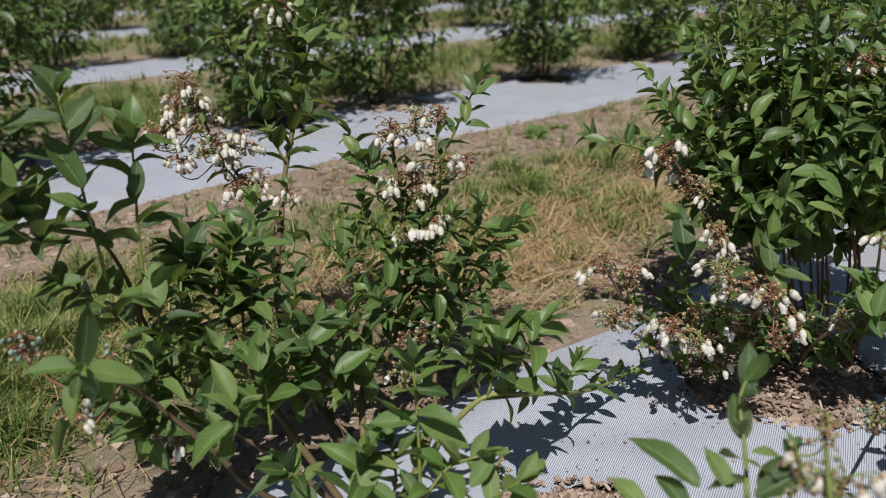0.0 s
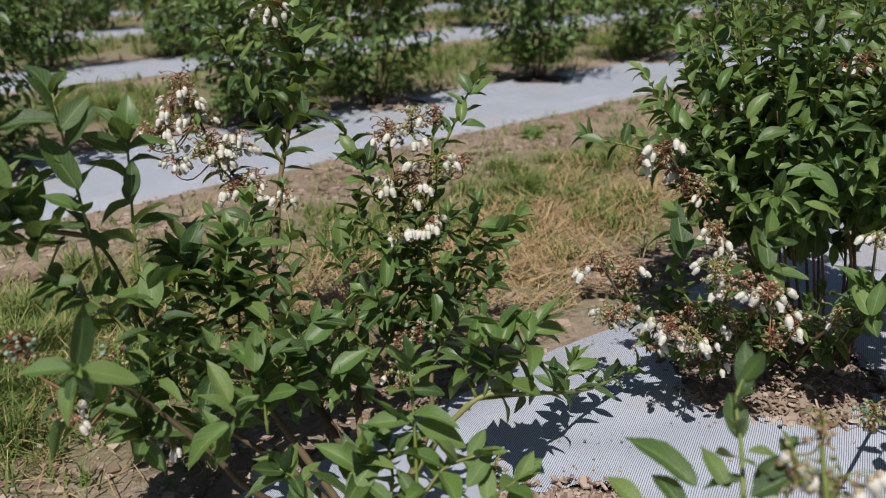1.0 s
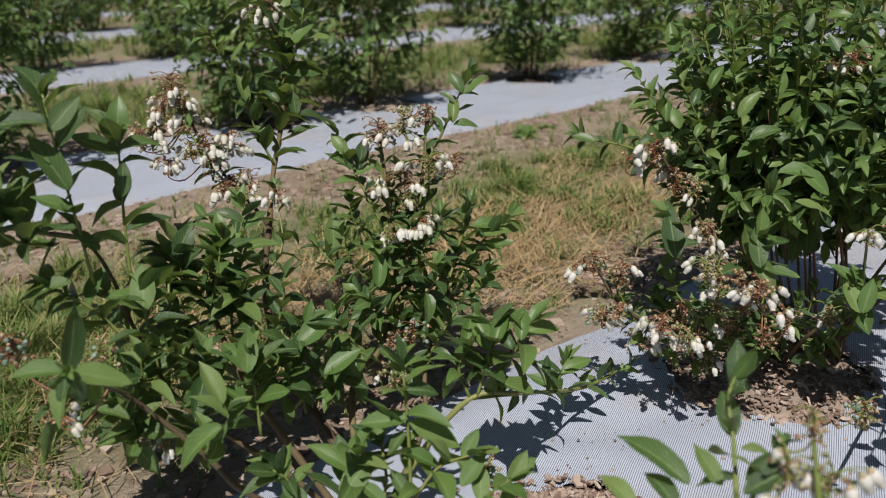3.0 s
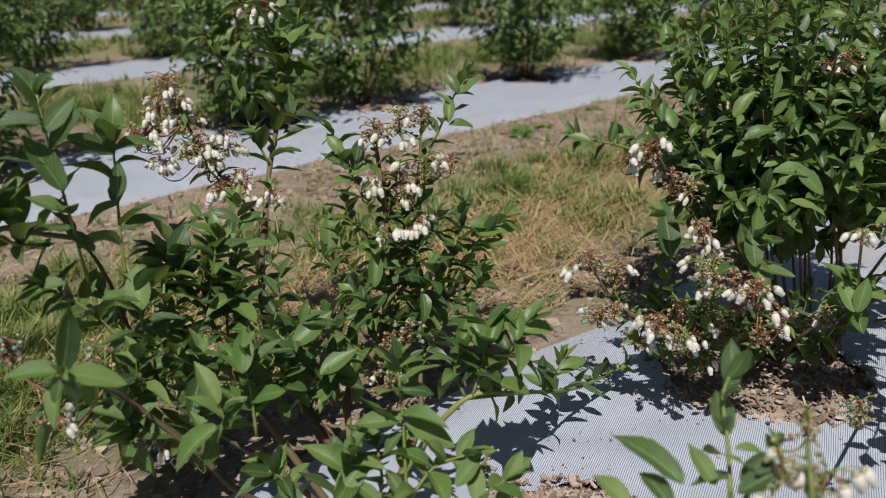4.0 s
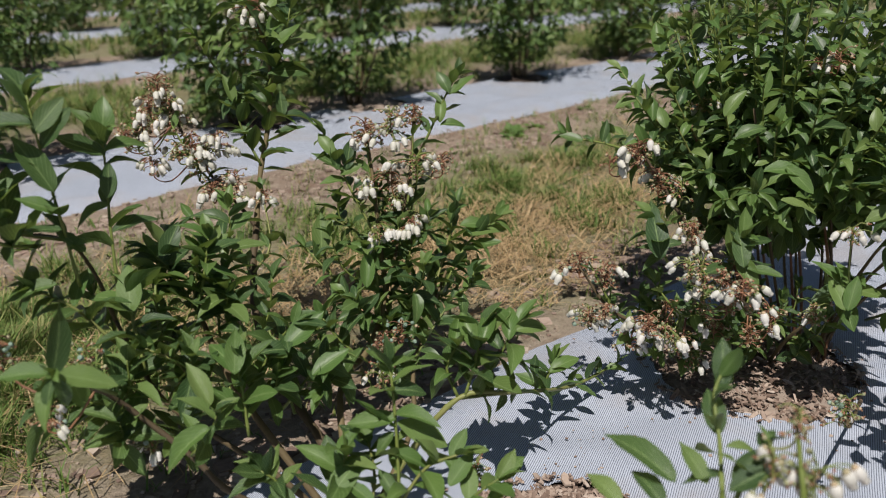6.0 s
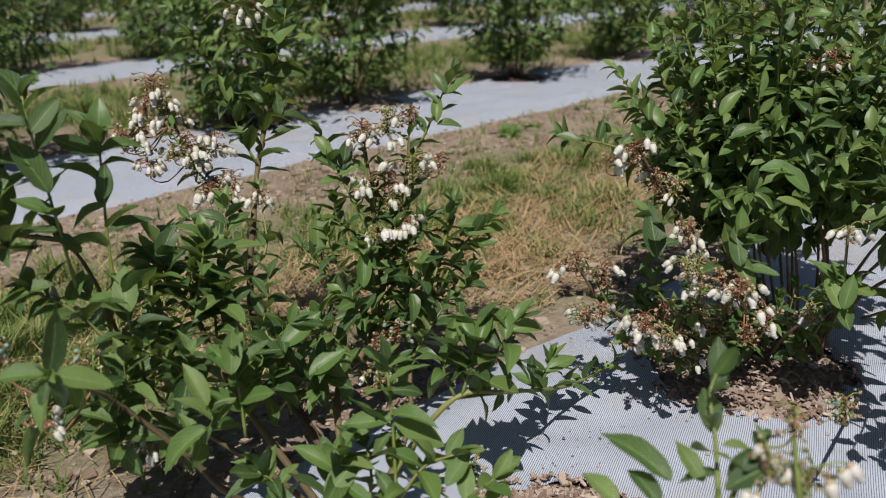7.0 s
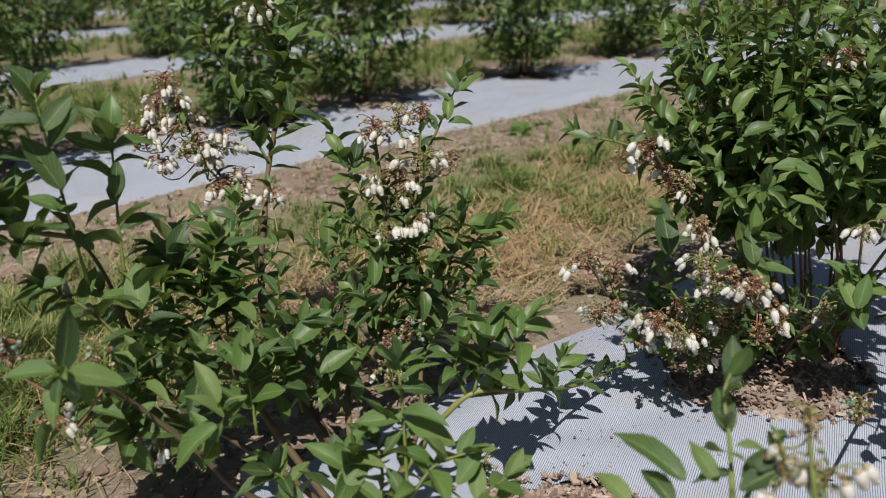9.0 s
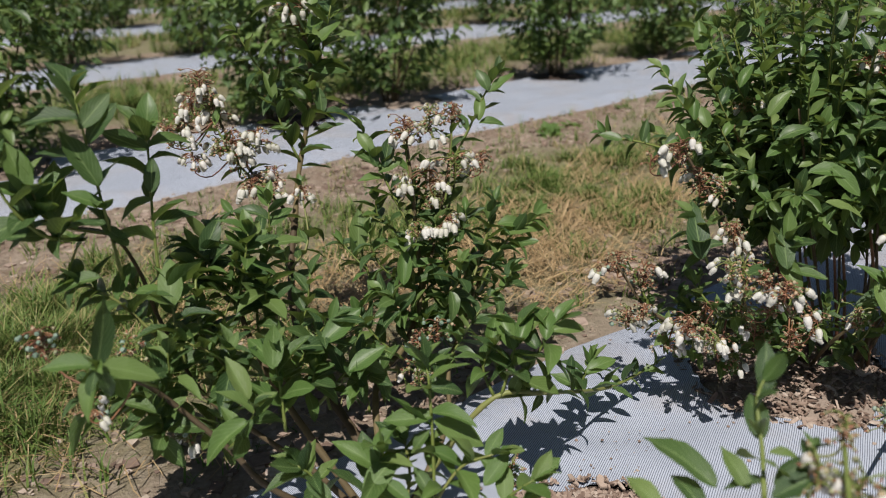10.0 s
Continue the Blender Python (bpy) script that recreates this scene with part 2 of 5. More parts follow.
def spent_mesh():
    cap = lathe([(0.03, 0.06), (0.2, 0.0), (0.26, -0.14), (0.3, -0.3), (0.2, -0.22), (0.08, -0.2)], 7)
    rag = lathe([(0.1, -0.2), (0.17, -0.34), (0.1, -0.5), (0.15, -0.62)], 5)
    v, f, s = join_data([(*cap, 1), (*rag, 0)])
    return mesh_from("spent_flower", v, f, [SPENT, CALYX], slots=s)


def berry_mesh():
    ball = lathe([(0.04, 0.06), (0.22, 0.0), (0.33, -0.16), (0.35, -0.34), (0.26, -0.52), (0.3, -0.6), (0.16, -0.54), (0.05, -0.56)], 8)
    v, f, s = join_data([(*ball, 0)])
    return mesh_from("young_berry", v, f, [BERRY], slots=s)


BELL, WILTED, FRUIT = bell_mesh(), spent_mesh(), berry_mesh()


def leaf_matrix(p, way, up, size, wide=1.0):
    x = way.normalized()
    z = (up - x * up.dot(x)).normalized()
    y = z.cross(x) * wide
    return Matrix(((x.x * size, y.x * size, z.x * size, p.x), (x.y * size, y.y * size, z.y * size, p.y), (x.z * size, y.z * size, z.z * size, p.z), (0, 0, 0, 1)))


class Bush:
    """A blueberry bush: an Empty at its base, canes, twigs, flower clusters and leaves under it. Points are in the world."""

    def __init__(self, base, label, seed):
        self.rng = random.Random(seed)
        self.base = Vector(base)
        self.root = tagged(new("blueberry_bush"), label, "bush", "blueberry bushes")
        self.root.location = self.base
        self.leaves, self.nodes = [], []

    def stem(self, name, points, r0, r1, material, label="", per=5, sides=6):
        path = spline(points, per)
        self.nodes += path
        v, f = tube_data([p - self.base for p in path], r0, r1, sides)
        place(name, mesh_from(name, v, f, [material]), self.root, label=label)
        return path

    def cane(self, *points, r0=0.006, r1=0.003, material=None):
        return self.stem("cane", points, r0, r1, material or BARK_STEM)

    def leaf(self, p, way, up, size, young=False, wide=0.86):
        self.leaves.append((leaf_matrix(Vector(p) - self.base, Vector(way), Vector(up), size, wide), young))

    def shoot(self, *points, n=9, size=0.055, start=0.15, r0=0.0024, r1=0.0012, spread=68, young=0.22, tip=True, material=None, shrink=0.75, lift=0.06):
        """A leafy shoot: a thin stem with spiralling leaves, closer and smaller towards the tip."""
        path = self.stem("twig", points, r0, r1, material or GREEN_STEM, per=4, sides=5)
        turn, rnd, last = self.rng.uniform(0, 6.28), self.rng, len(path) - 1
        n = round(n * 1.3)
        for i in range(n):
            t = start + (1 - start) * ((i + 0.5) / n)
            k = t * last
            a, b = path[int(k)], path[min(int(k) + 1, last)]
            p, way = a.lerp(b, k - int(k)), (path[min(int(k) + 1, last)] - path[max(int(k) - 1, 0)]).normalized()
            turn += radians(137.5) + rnd.uniform(-0.35, 0.35)
            side = way.orthogonal().normalized()
            side = Matrix.Rotation(turn, 3, way) @ side
            lean = radians(spread * (1 - 0.45 * t ** 3) + rnd.uniform(-14, 14))
            out = way * math.cos(lean) + side * math.sin(lean) + Vector((0, 0, lift))
            up = way * 0.45 + Vector((rnd.uniform(-0.6, 0.6), rnd.uniform(-0.6, 0.6), 0.8))
            s = size * rnd.uniform(0.72, 1.15) * (shrink + (1 - shrink) * math.sin(math.pi * min(1, 0.25 + t * 0.7)))
            self.leaf(p, out, up, s, rnd.random() < young + (0.35 if t > 0.85 else 0))
        if tip:
            way = (path[-1] - path[-2]).normalized()
            for i in range(3):
                out = way + Vector([rnd.uniform(-0.45, 0.45) for _ in range(3)])
                self.leaf(path[-1], out, way + Vector((0, 0, 1)), size * rnd.uniform(0.45, 0.7), rnd.random() < 0.7)
        return path

    def fill(self, middle, wide, high, n, size=0.05, leaves=8, young=0.15):
        """Short leafy side twigs that spring from round a point inside the bush."""
        rnd = self.rng
        for k in range(n):
            a, t = k * 2.4 + rnd.uniform(-0.4, 0.4), (k + 0.5) / n
            z = 1 - 2 * t
            r = math.sqrt(1 - z * z)
            out = Vector((math.cos(a) * r, math.sin(a) * r, z))
            root = middle + Vector((out.x * wide * 0.45, out.y * wide * 0.45, out.z * high * 0.45 - 0.02))
            tip = middle + Vector((out.x * wide, out.y * wide, out.z * high)) * rnd.uniform(0.8, 1.1) + Vector((0, 0, 0.03))
            self.shoot(root, root.lerp(tip, 0.5) + Vector((out.x, out.y, -0.5)) * 0.012, tip, n=leaves, size=size, start=0.1, young=young, r0=0.0018, r1=0.001)

    def cluster(self, p, bells=8, spent=4, berries=0, size=0.0155, spread=0.03, up=(0, 0, 1)):
        """A flower cluster: tight branching stalks with dry bracts, and bells, spent blossoms and berries on them."""
        p, rnd = Vector(p), self.rng
        stalks, heads, arms = [], [], []
        axis = Vector(up).normalized()
        kinds = [WILTED] * round(spent * 2.2 + bells * 0.5) + [FRUIT] * berries
        rnd.shuffle(kinds)
        origin = p - axis * spread * 0.6
        # bells hang side by side in bunches of three to five
        drops, left, turn = [], round(bells * 1.15), rnd.uniform(0, 6.28)
        while left > 0:
            count = min(left, rnd.randint(3, 5))
            left -= count
            turn += 2.4 + rnd.uniform(-0.4, 0.4)
            out = Vector((math.cos(turn), math.sin(turn), rnd.uniform(-0.35, 0.45)))
            node = origin + axis * spread * 1.1 * rnd.random()
            middle_of = node + out * spread * rnd.uniform(0.45, 0.95)
            hang = Vector((out.x * 0.55, out.y * 0.55, -1.0))
            for k in range(count):
                aside = Vector((rnd.uniform(-1, 1), rnd.uniform(-1, 1), rnd.uniform(-0.7, 0.7))) * size * 0.62
                drops.append((BELL, node, middle_of + aside, hang + aside / size * 0.45 + Vector([rnd.uniform(-0.22, 0.22) for _ in range(3)])))
        for i, kind in enumerate(kinds):
            k = (i + 0.5) / len(kinds)
            node = origin + axis * spread * 1.1 * k
            a = i * 2.4 + rnd.uniform(-0.5, 0.5)
            out = Vector((math.cos(a), math.sin(a), rnd.uniform(-0.3, 0.5)))
            end = node + out * spread * rnd.uniform(0.15, 0.75)
            drops.append((kind, node, end, Vector((out.x * 0.7, out.y * 0.7, rnd.uniform(-1, 0.9))) + Vector([rnd.uniform(-0.5, 0.5) for _ in range(3)])))
        for kind, node, end, down in drops:
            v, f = tube_data([q - p for q in spline((node, node.lerp(end, 0.55) + Vector((0, 0, 0.004)), end), 2)], 0.0008, 0.0007, 4)
            stalks.append((v, f, 0))
            heads.append((kind, end, down.normalized()))
            arms.append((node, end))
        for i in range(16 + 3 * spent):
            node, end = rnd.choice(arms)
            q = node.lerp(end, rnd.uniform(0.0, 0.75)) - p
            w = Vector([rnd.uniform(-1, 1) for _ in range(3)]).normalized() * rnd.uniform(0.004, 0.008)
            side = w.orthogonal().normalized() * 0.0014
            stalks.append(([q - w * 0.5, q + side + w * 0.1, q + w * 0.6, q - side + w * 0.1], [(0, 1, 2, 3)], 1))
        joint = min(self.nodes, key=lambda q: (q - origin).length) if self.nodes else origin - axis * spread
        low_end = joint.lerp(origin, 0.6) + Vector((0, 0, -0.25 * (joint - origin).length))
        v, f = tube_data([q - p for q in spline((joint, low_end, origin, origin + axis * spread * 1.1), 3)], 0.0014, 0.0008, 5)
        stalks.append((v, f, 0))
        v, f, s = join_data(stalks)
        ob = place("raceme", mesh_from("raceme", v, f, [RED_STEM if rnd.random() < 0.5 else GREEN_STEM, SPENT], slots=s), self.root, Matrix.Translation(p - self.base))
        for kind, end, down in heads:
            s = size * rnd.uniform(0.78, 1.12) * (1.0 if kind is BELL else 0.6)
            turn = (-down).to_track_quat("Z", "Y").to_matrix().to_4x4()
            place(kind.name.split(".")[0], kind, ob, Matrix.Translation(end - p) @ turn @ Matrix.Diagonal((s, s, s, 1)))

    def finish(self, most=300):
        """The leaves on the near side become parts of their own; the rest are joined into the inner foliage."""
        order = sorted(self.leaves, key=lambda item: item[0].translation.x * 0.65 + item[0].translation.y * 0.75)
        for m, young in order[:most]:
            place("leaf", self.rng.choice(YOUNG_MESHES if young else LEAF_MESHES), self.root, m)
        rest = order[most:]
        if rest:
            ob = place("foliage", joined_leaves(rest, self.rng), self.root)
            tagged(ob, kind="stuff")
        return self.root


def joined_leaves(leaves, rnd, name="foliage"):
    verts, faces, uvs, slots = [], [], [], []
    for m, young in leaves:
        v, f, u = rnd.choice(LEAF_SHAPES)
        start = len(verts)
        arr = np.asarray(v) @ np.asarray(m.to_3x3()).T + np.asarray(m.translation)
        verts.extend(arr.tolist())
        faces.extend([tuple(i + start for i in face) for face in f])
        uvs.extend(u)
        slots.extend([1 if young else 0] * len(f))
    return mesh_from(name, verts, faces, [LEAF, YOUNG_LEAF], uvs, slots)


# ---- ground ----
BEDS = [(0.05, 0.9), (2.4, 3.22), (4.95, 5.78), (7.5, 8.33), (10.0, 10.85), (12.6, 13.45), (15.1, 15.95), (17.6, 18.5)]


def in_bed(y, margin=0.0):
    return any(a - margin < y < b + margin for a, b in BEDS)


def ground_height(x, y):
    edge = min(min(abs(y - a), abs(y - b)) for a, b in BEDS)
    rough = 0.0 if in_bed(y) else min(1.0, edge / 0.12)
    return rough * (0.014 * noise.noise((x * 3.1, y * 3.1, 0)) + 0.009 * noise.noise((x * 11, y * 11, 4))) - 0.002


def steps(*runs):
    out = []
    for a, b, d in runs:
        n = max(1, round((b - a) / d))
        out += [a + (b - a) * i / n for i in range(n)]
    return out + [runs[-1][1]]


def build_ground():
    xs = steps((-300, -20, 40), (-20, -1, 1.0), (-1, 4.5, 0.03), (4.5, 9, 0.15), (9, 30, 1.0), (30, 400, 45))
    ys = steps((-300, -20, 40), (-20, -0.5, 1.0), (-0.5, 4.0, 0.03), (4.0, 8, 0.12), (8, 25, 0.8), (25, 400, 45))
    verts = [(x, y, ground_height(x, y) if -1 < x < 9 and -0.5 < y < 8 else -0.002) for y in ys for x in xs]
    w = len(xs)
    faces = [(j * w + i, j * w + i + 1, (j + 1) * w + i + 1, (j + 1) * w + i) for j in range(len(ys) - 1) for i in range(w - 1)]
    ob = new("ground", mesh_from("ground", verts, faces, [SOIL]))
    tagged(ob, "sandy brown soil with mown turf between the rows", "ground", kind="structure")


HOLES = [(0.655, 0.505, 0.135), (1.245, 0.575, 0.178)]


def hole_radius(x, y, hole):
    hx, hy, r = hole
    a = math.atan2(y - hy, x - hx)
    return r * (1 + 0.22 * noise.noise((math.cos(a) * 1.7, math.sin(a) * 1.7, hx * 3)) + 0.07 * noise.noise((math.cos(a) * 9, math.sin(a) * 9, hx * 3)))


def build_fabric(index, y0, y1, x0, x1, step, holes):
    """A strip of ground cover along one row, wrinkled, with ragged planting holes cut into it."""
    xs = steps((-14, x0, 0.25), (x0, x1, step), (x1, x1 + 8, 0.25))
    nx, ny = len(xs) - 1, round((y1 - y0) / step)
    verts, inside = [], []
    for j in range(ny + 1):
        for i in range(nx + 1):
            x, t = xs[i], j / ny
            a = y0 + 0.05 * noise.noise((x * 0.9, index, 1.0)) + 0.02 * noise.noise((x * 4, index, 2.0))
            b = y1 + 0.05 * noise.noise((x * 0.8, index, 3.0)) + 0.02 * noise.noise((x * 4.3, index, 5.0))
            y = a + (b - a) * t
            hit = False
            for h in holes:
                d, r = math.hypot(x - h[0], y - h[1]), hole_radius(x, y, h)
                if d < r:
                    hit = True
                    if r - d < step * 1.5:
                        x, y = h[0] + (x - h[0]) * r / d, h[1] + (y - h[1]) * r / d
            edge = min(1.0, min(t, 1 - t) / 0.12)
            z = -0.004 + edge * (0.02 + 0.008 * noise.noise((x * 5, y * 9, index)) + 0.004 * noise.noise((x * 17, y * 15, index)))
            verts.append((x, y, z))
            inside.append(hit)
    w = nx + 1
    faces = []
    for j in range(ny):
        for i in range(nx):
            q = (j * w + i, j * w + i + 1, (j + 1) * w + i + 1, (j + 1) * w + i)
            if not all(inside[k] for k in q):
                faces.append(q)
    ob = new("fabric_strip", mesh_from("fabric_strip", verts, faces, [FABRIC]))
    tagged(ob, "pale woven ground cover fabric laid along the bush row", "ground fabric", kind="structure")


build_ground()
build_fabric(0, *BEDS[0], -0.6, 4.6, 0.0125, HOLES)
for row, (a, b) in enumerate(BEDS[1:], 1):
    holes = [(x, b - 0.14, 0.17) for x in (0.6, 1.76, 2.36, 3.43, 4.5)] if row == 1 else []
    build_fabric(row, a, b, -1.0 if row == 1 else 0.0, 9.0 + 4 * row, 0.03 if row == 1 else 0.12, holes)


def V(x, y, z):
    return Vector((x, y, z))


# ---- the blueberry bush in the middle: tall flowering canes and broad-leaved side shoots ----
middle = Bush(V(0.494, 0.722, 0), "flowering blueberry bush with dark green leaves and white bells", 11)
middle.cane(V(0.494, 0.722, 0), V(0.522, 0.815, 0.075), V(0.529, 0.894, 0.113), V(0.545, 1.003, 0.181), V(0.585, 1.076, 0.250), V(0.619, 1.114, 0.298), r0=0.0075, r1=0.0055)
middle.cane(V(0.619, 1.114, 0.298), V(0.606, 1.133, 0.330), V(0.582, 1.172, 0.379), V(0.565, 1.219, 0.443), V(0.555, 1.249, 0.517), r0=0.0038, r1=0.0018)
middle.cane(V(0.619, 1.114, 0.298), V(0.661, 1.161, 0.366), V(0.701, 1.184, 0.451), V(0.721, 1.199, 0.531), V(0.713, 1.214, 0.612), r0=0.0054, r1=0.003)
middle.cane(V(0.486, 0.722, 0), V(0.438, 0.785, 0.081), V(0.399, 0.838, 0.124), V(0.340, 0.886, 0.198), V(0.325, 0.960, 0.285), r0=0.005, r1=0.0026)
middle.cane(V(0.480, 0.720, 0), V(0.366, 0.771, 0.103), V(0.331, 0.802, 0.161), V(0.271, 0.841, 0.245), V(0.211, 0.781, 0.320), r0=0.005, r1=0.0026)
middle.cane(V(0.503, 0.721, 0), V(0.573, 0.844, 0.122), V(0.657, 0.886, 0.148), V(0.711, 0.909, 0.207), V(0.736, 0.946, 0.293), V(0.755, 0.982, 0.391), V(0.765, 1.006, 0.453), r0=0.006, r1=0.0018)
middle.cane(V(0.711, 0.909, 0.207), V(0.756, 0.926, 0.284), V(0.795, 0.937, 0.392), V(0.813, 0.946, 0.472), r0=0.003, r1=0.0015)
middle.cane(V(0.515, 0.718, 0), V(0.645, 0.776, 0.066), V(0.699, 0.831, 0.116), V(0.762, 0.862, 0.178), V(0.807, 0.872, 0.238), r0=0.005, r1=0.002)
middle.cane(V(0.521, 0.720, 0.000), V(0.575, 0.705, 0.085), V(0.630, 0.661, 0.173), V(0.711, 0.637, 0.158), V(0.893, 0.684, 0.074), V(1.012, 0.686, 0.068), r0=0.005, r1=0.0022, material=GREEN_STEM)
middle.cane(V(0.486, 0.722, 0), V(0.439, 0.871, 0.164), V(0.437, 0.958, 0.250), V(0.457, 1.014, 0.320), r0=0.006, r1=0.0025)
middle.cane(V(0.325, 0.960, 0.285), V(0.319, 0.985, 0.341), V(0.293, 0.989, 0.392), V(0.229, 0.983, 0.423), V(0.208, 0.981, 0.475), r0=0.003, r1=0.0015)
# tall cane: leaves among the flowers and above
middle.shoot(V(0.661, 1.161, 0.366), V(0.701, 1.184, 0.451), V(0.721, 1.199, 0.531), V(0.717, 1.214, 0.656), n=24, size=0.062, start=0.02, spread=64)
middle.shoot(V(0.710, 1.190, 0.505), V(0.737, 1.182, 0.558), V(0.756, 1.177, 0.629), n=10, size=0.06)
middle.shoot(V(0.691, 1.197, 0.488), V(0.650, 1.213, 0.510), V(0.610, 1.233, 0.592), n=9, size=0.052)
middle.shoot(V(0.606, 1.133, 0.330), V(0.569, 1.181, 0.389), V(0.548, 1.219, 0.459), n=9, size=0.042, tip=False)
middle.shoot(V(0.599, 1.094, 0.280), V(0.554, 1.100, 0.298), V(0.521, 1.129, 0.332), n=8, size=0.045)
middle.shoot(V(0.579, 1.066, 0.245), V(0.612, 1.064, 0.284), V(0.635, 1.115, 0.361), n=8, size=0.04)
middle.shoot(V(0.720, 1.198, 0.522), V(0.715, 1.221, 0.585), V(0.686, 1.243, 0.639), n=9, size=0.055)
middle.shoot(V(0.666, 1.163, 0.384), V(0.655, 1.197, 0.446), V(0.654, 1.211, 0.510), n=9, size=0.05)
# broad-leaved shoots on the near side
middle.shoot(V(0.333, 0.954, 0.331), V(0.341, 0.967, 0.407), V(0.350, 0.975, 0.483), V(0.348, 0.971, 0.511), n=6, size=0.055, spread=52, shrink=0.85)
middle.shoot(V(0.286, 0.942, 0.348), V(0.281, 0.949, 0.426), V(0.271, 0.945, 0.527), V(0.271, 0.953, 0.573), n=8, size=0.06, spread=52, shrink=0.85)
middle.shoot(V(0.288, 0.971, 0.398), V(0.225, 0.965, 0.428), V(0.207, 0.950, 0.478), n=9, size=0.066)
middle.shoot(V(0.258, 0.968, 0.399), V(0.205, 0.937, 0.427), V(0.173, 0.939, 0.490), V(0.180, 0.953, 0.564), n=8, size=0.07)
middle.shoot(V(0.267, 0.826, 0.260), V(0.215, 0.778, 0.317), V(0.188, 0.744, 0.348), n=2, size=0.05, spread=74, shrink=0.95, young=0.5)
middle.shoot(V(0.328, 0.795, 0.166), V(0.341, 0.771, 0.195), V(0.346, 0.753, 0.231), n=3, size=0.055, spread=78, shrink=0.95, young=0.55)
middle.shoot(V(0.406, 0.801, 0.152), V(0.410, 0.812, 0.209), V(0.411, 0.823, 0.251), n=7, size=0.062, spread=56, young=0.6)
middle.shoot(V(0.323, 0.882, 0.245), V(0.328, 0.909, 0.302), V(0.333, 0.921, 0.334), n=7, size=0.064, spread=60, young=0.4)
middle.shoot(V(0.306, 0.916, 0.276), V(0.274, 0.936, 0.325), V(0.238, 0.948, 0.357), n=10, size=0.06)
middle.shoot(V(0.419, 0.936, 0.263), V(0.440, 0.940, 0.320), V(0.452, 0.941, 0.365), n=12, size=0.055, young=0.5)
middle.shoot(V(0.433, 0.949, 0.254), V(0.413, 0.975, 0.318), V(0.391, 0.986, 0.353), n=11, size=0.055)
middle.shoot(V(0.366, 0.928, 0.251), V(0.386, 0.971, 0.311), V(0.426, 0.998, 0.364), n=12, size=0.052)
middle.shoot(V(0.437, 0.852, 0.173), V(0.471, 0.843, 0.230), V(0.496, 0.824, 0.269), n=10, size=0.056)
middle.shoot(V(0.490, 0.860, 0.130), V(0.527, 0.842, 0.176), V(0.542, 0.812, 0.208), n=10, size=0.054)
middle.shoot(V(0.389, 0.852, 0.176), V(0.363, 0.876, 0.240), V(0.330, 0.892, 0.269), n=11, size=0.056, young=0.05)
middle.shoot(V(0.332, 0.847, 0.170), V(0.286, 0.875, 0.209), V(0.248, 0.888, 0.233), n=11, size=0.055, young=0.05)
middle.shoot(V(0.514, 0.871, 0.107), V(0.548, 0.988, 0.204), V(0.559, 1.059, 0.290), n=11, size=0.042)
middle.shoot(V(0.434, 0.899, 0.205), V(0.448, 0.931, 0.256), V(0.475, 0.953, 0.307), n=11, size=0.052)
# upright shoot and low leaves in front of the base
middle.shoot(V(0.481, 0.603, 0.111), V(0.494, 0.620, 0.192), V(0.502, 0.634, 0.256), V(0.507, 0.644, 0.275), n=9, size=0.056, young=0.6, spread=66)
middle.shoot(V(0.428, 0.668, 0.106), V(0.437, 0.654, 0.148), V(0.444, 0.651, 0.184), n=7, size=0.062, young=0.75)
middle.shoot(V(0.475, 0.601, 0.120), V(0.506, 0.586, 0.166), V(0.529, 0.555, 0.189), n=8, size=0.06, young=0.75)
middle.shoot(V(0.457, 0.631, 0.089), V(0.480, 0.647, 0.139), V(0.484, 0.661, 0.177), n=9, size=0.056)
middle.shoot(V(0.505, 0.539, 0.118), V(0.524, 0.524, 0.154), V(0.543, 0.508, 0.174), n=5, size=0.06, young=0.8)
middle.shoot(V(0.404, 0.704, 0.098), V(0.392, 0.716, 0.137), V(0.377, 0.725, 0.156), n=9, size=0.055)
# flowering column
middle.shoot(V(0.692, 0.898, 0.188), V(0.701, 0.914, 0.255), V(0.688, 0.916, 0.295), n=10, size=0.05, young=0.4)
middle.shoot(V(0.734, 0.944, 0.285), V(0.717, 0.991, 0.370), V(0.700, 1.027, 0.451), n=12, size=0.045)
middle.shoot(V(0.736, 0.946, 0.293), V(0.750, 0.977, 0.366), V(0.757, 0.996, 0.442), n=10, size=0.036, tip=False)
middle.shoot(V(0.756, 0.926, 0.284), V(0.790, 0.932, 0.367), V(0.811, 0.944, 0.460), n=11, size=0.036, tip=False)
middle.shoot(V(0.802, 0.934, 0.401), V(0.830, 0.926, 0.451), V(0.854, 0.917, 0.501), V(0.870, 0.908, 0.530), n=7, size=0.045)
middle.shoot(V(0.695, 1.006, 0.191), V(0.693, 1.037, 0.251), V(0.703, 1.054, 0.308), n=7, size=0.04)
middle.shoot(V(0.701, 0.926, 0.176), V(0.679, 0.981, 0.223), V(0.655, 1.034, 0.276), n=9, size=0.04)
middle.shoot(V(0.796, 0.860, 0.226), V(0.844, 0.859, 0.279), V(0.894, 0.840, 0.314), n=10, size=0.046, young=0.3)
middle.shoot(V(0.767, 0.868, 0.194), V(0.816, 0.881, 0.271), V(0.845, 0.885, 0.338), n=10, size=0.044)
middle.shoot(V(0.743, 0.867, 0.182), V(0.741, 0.889, 0.242), V(0.754, 0.890, 0.294), n=12, size=0.046)
middle.shoot(V(0.701, 0.872, 0.157), V(0.679, 0.897, 0.193), V(0.655, 0.933, 0.226), n=12, size=0.045)
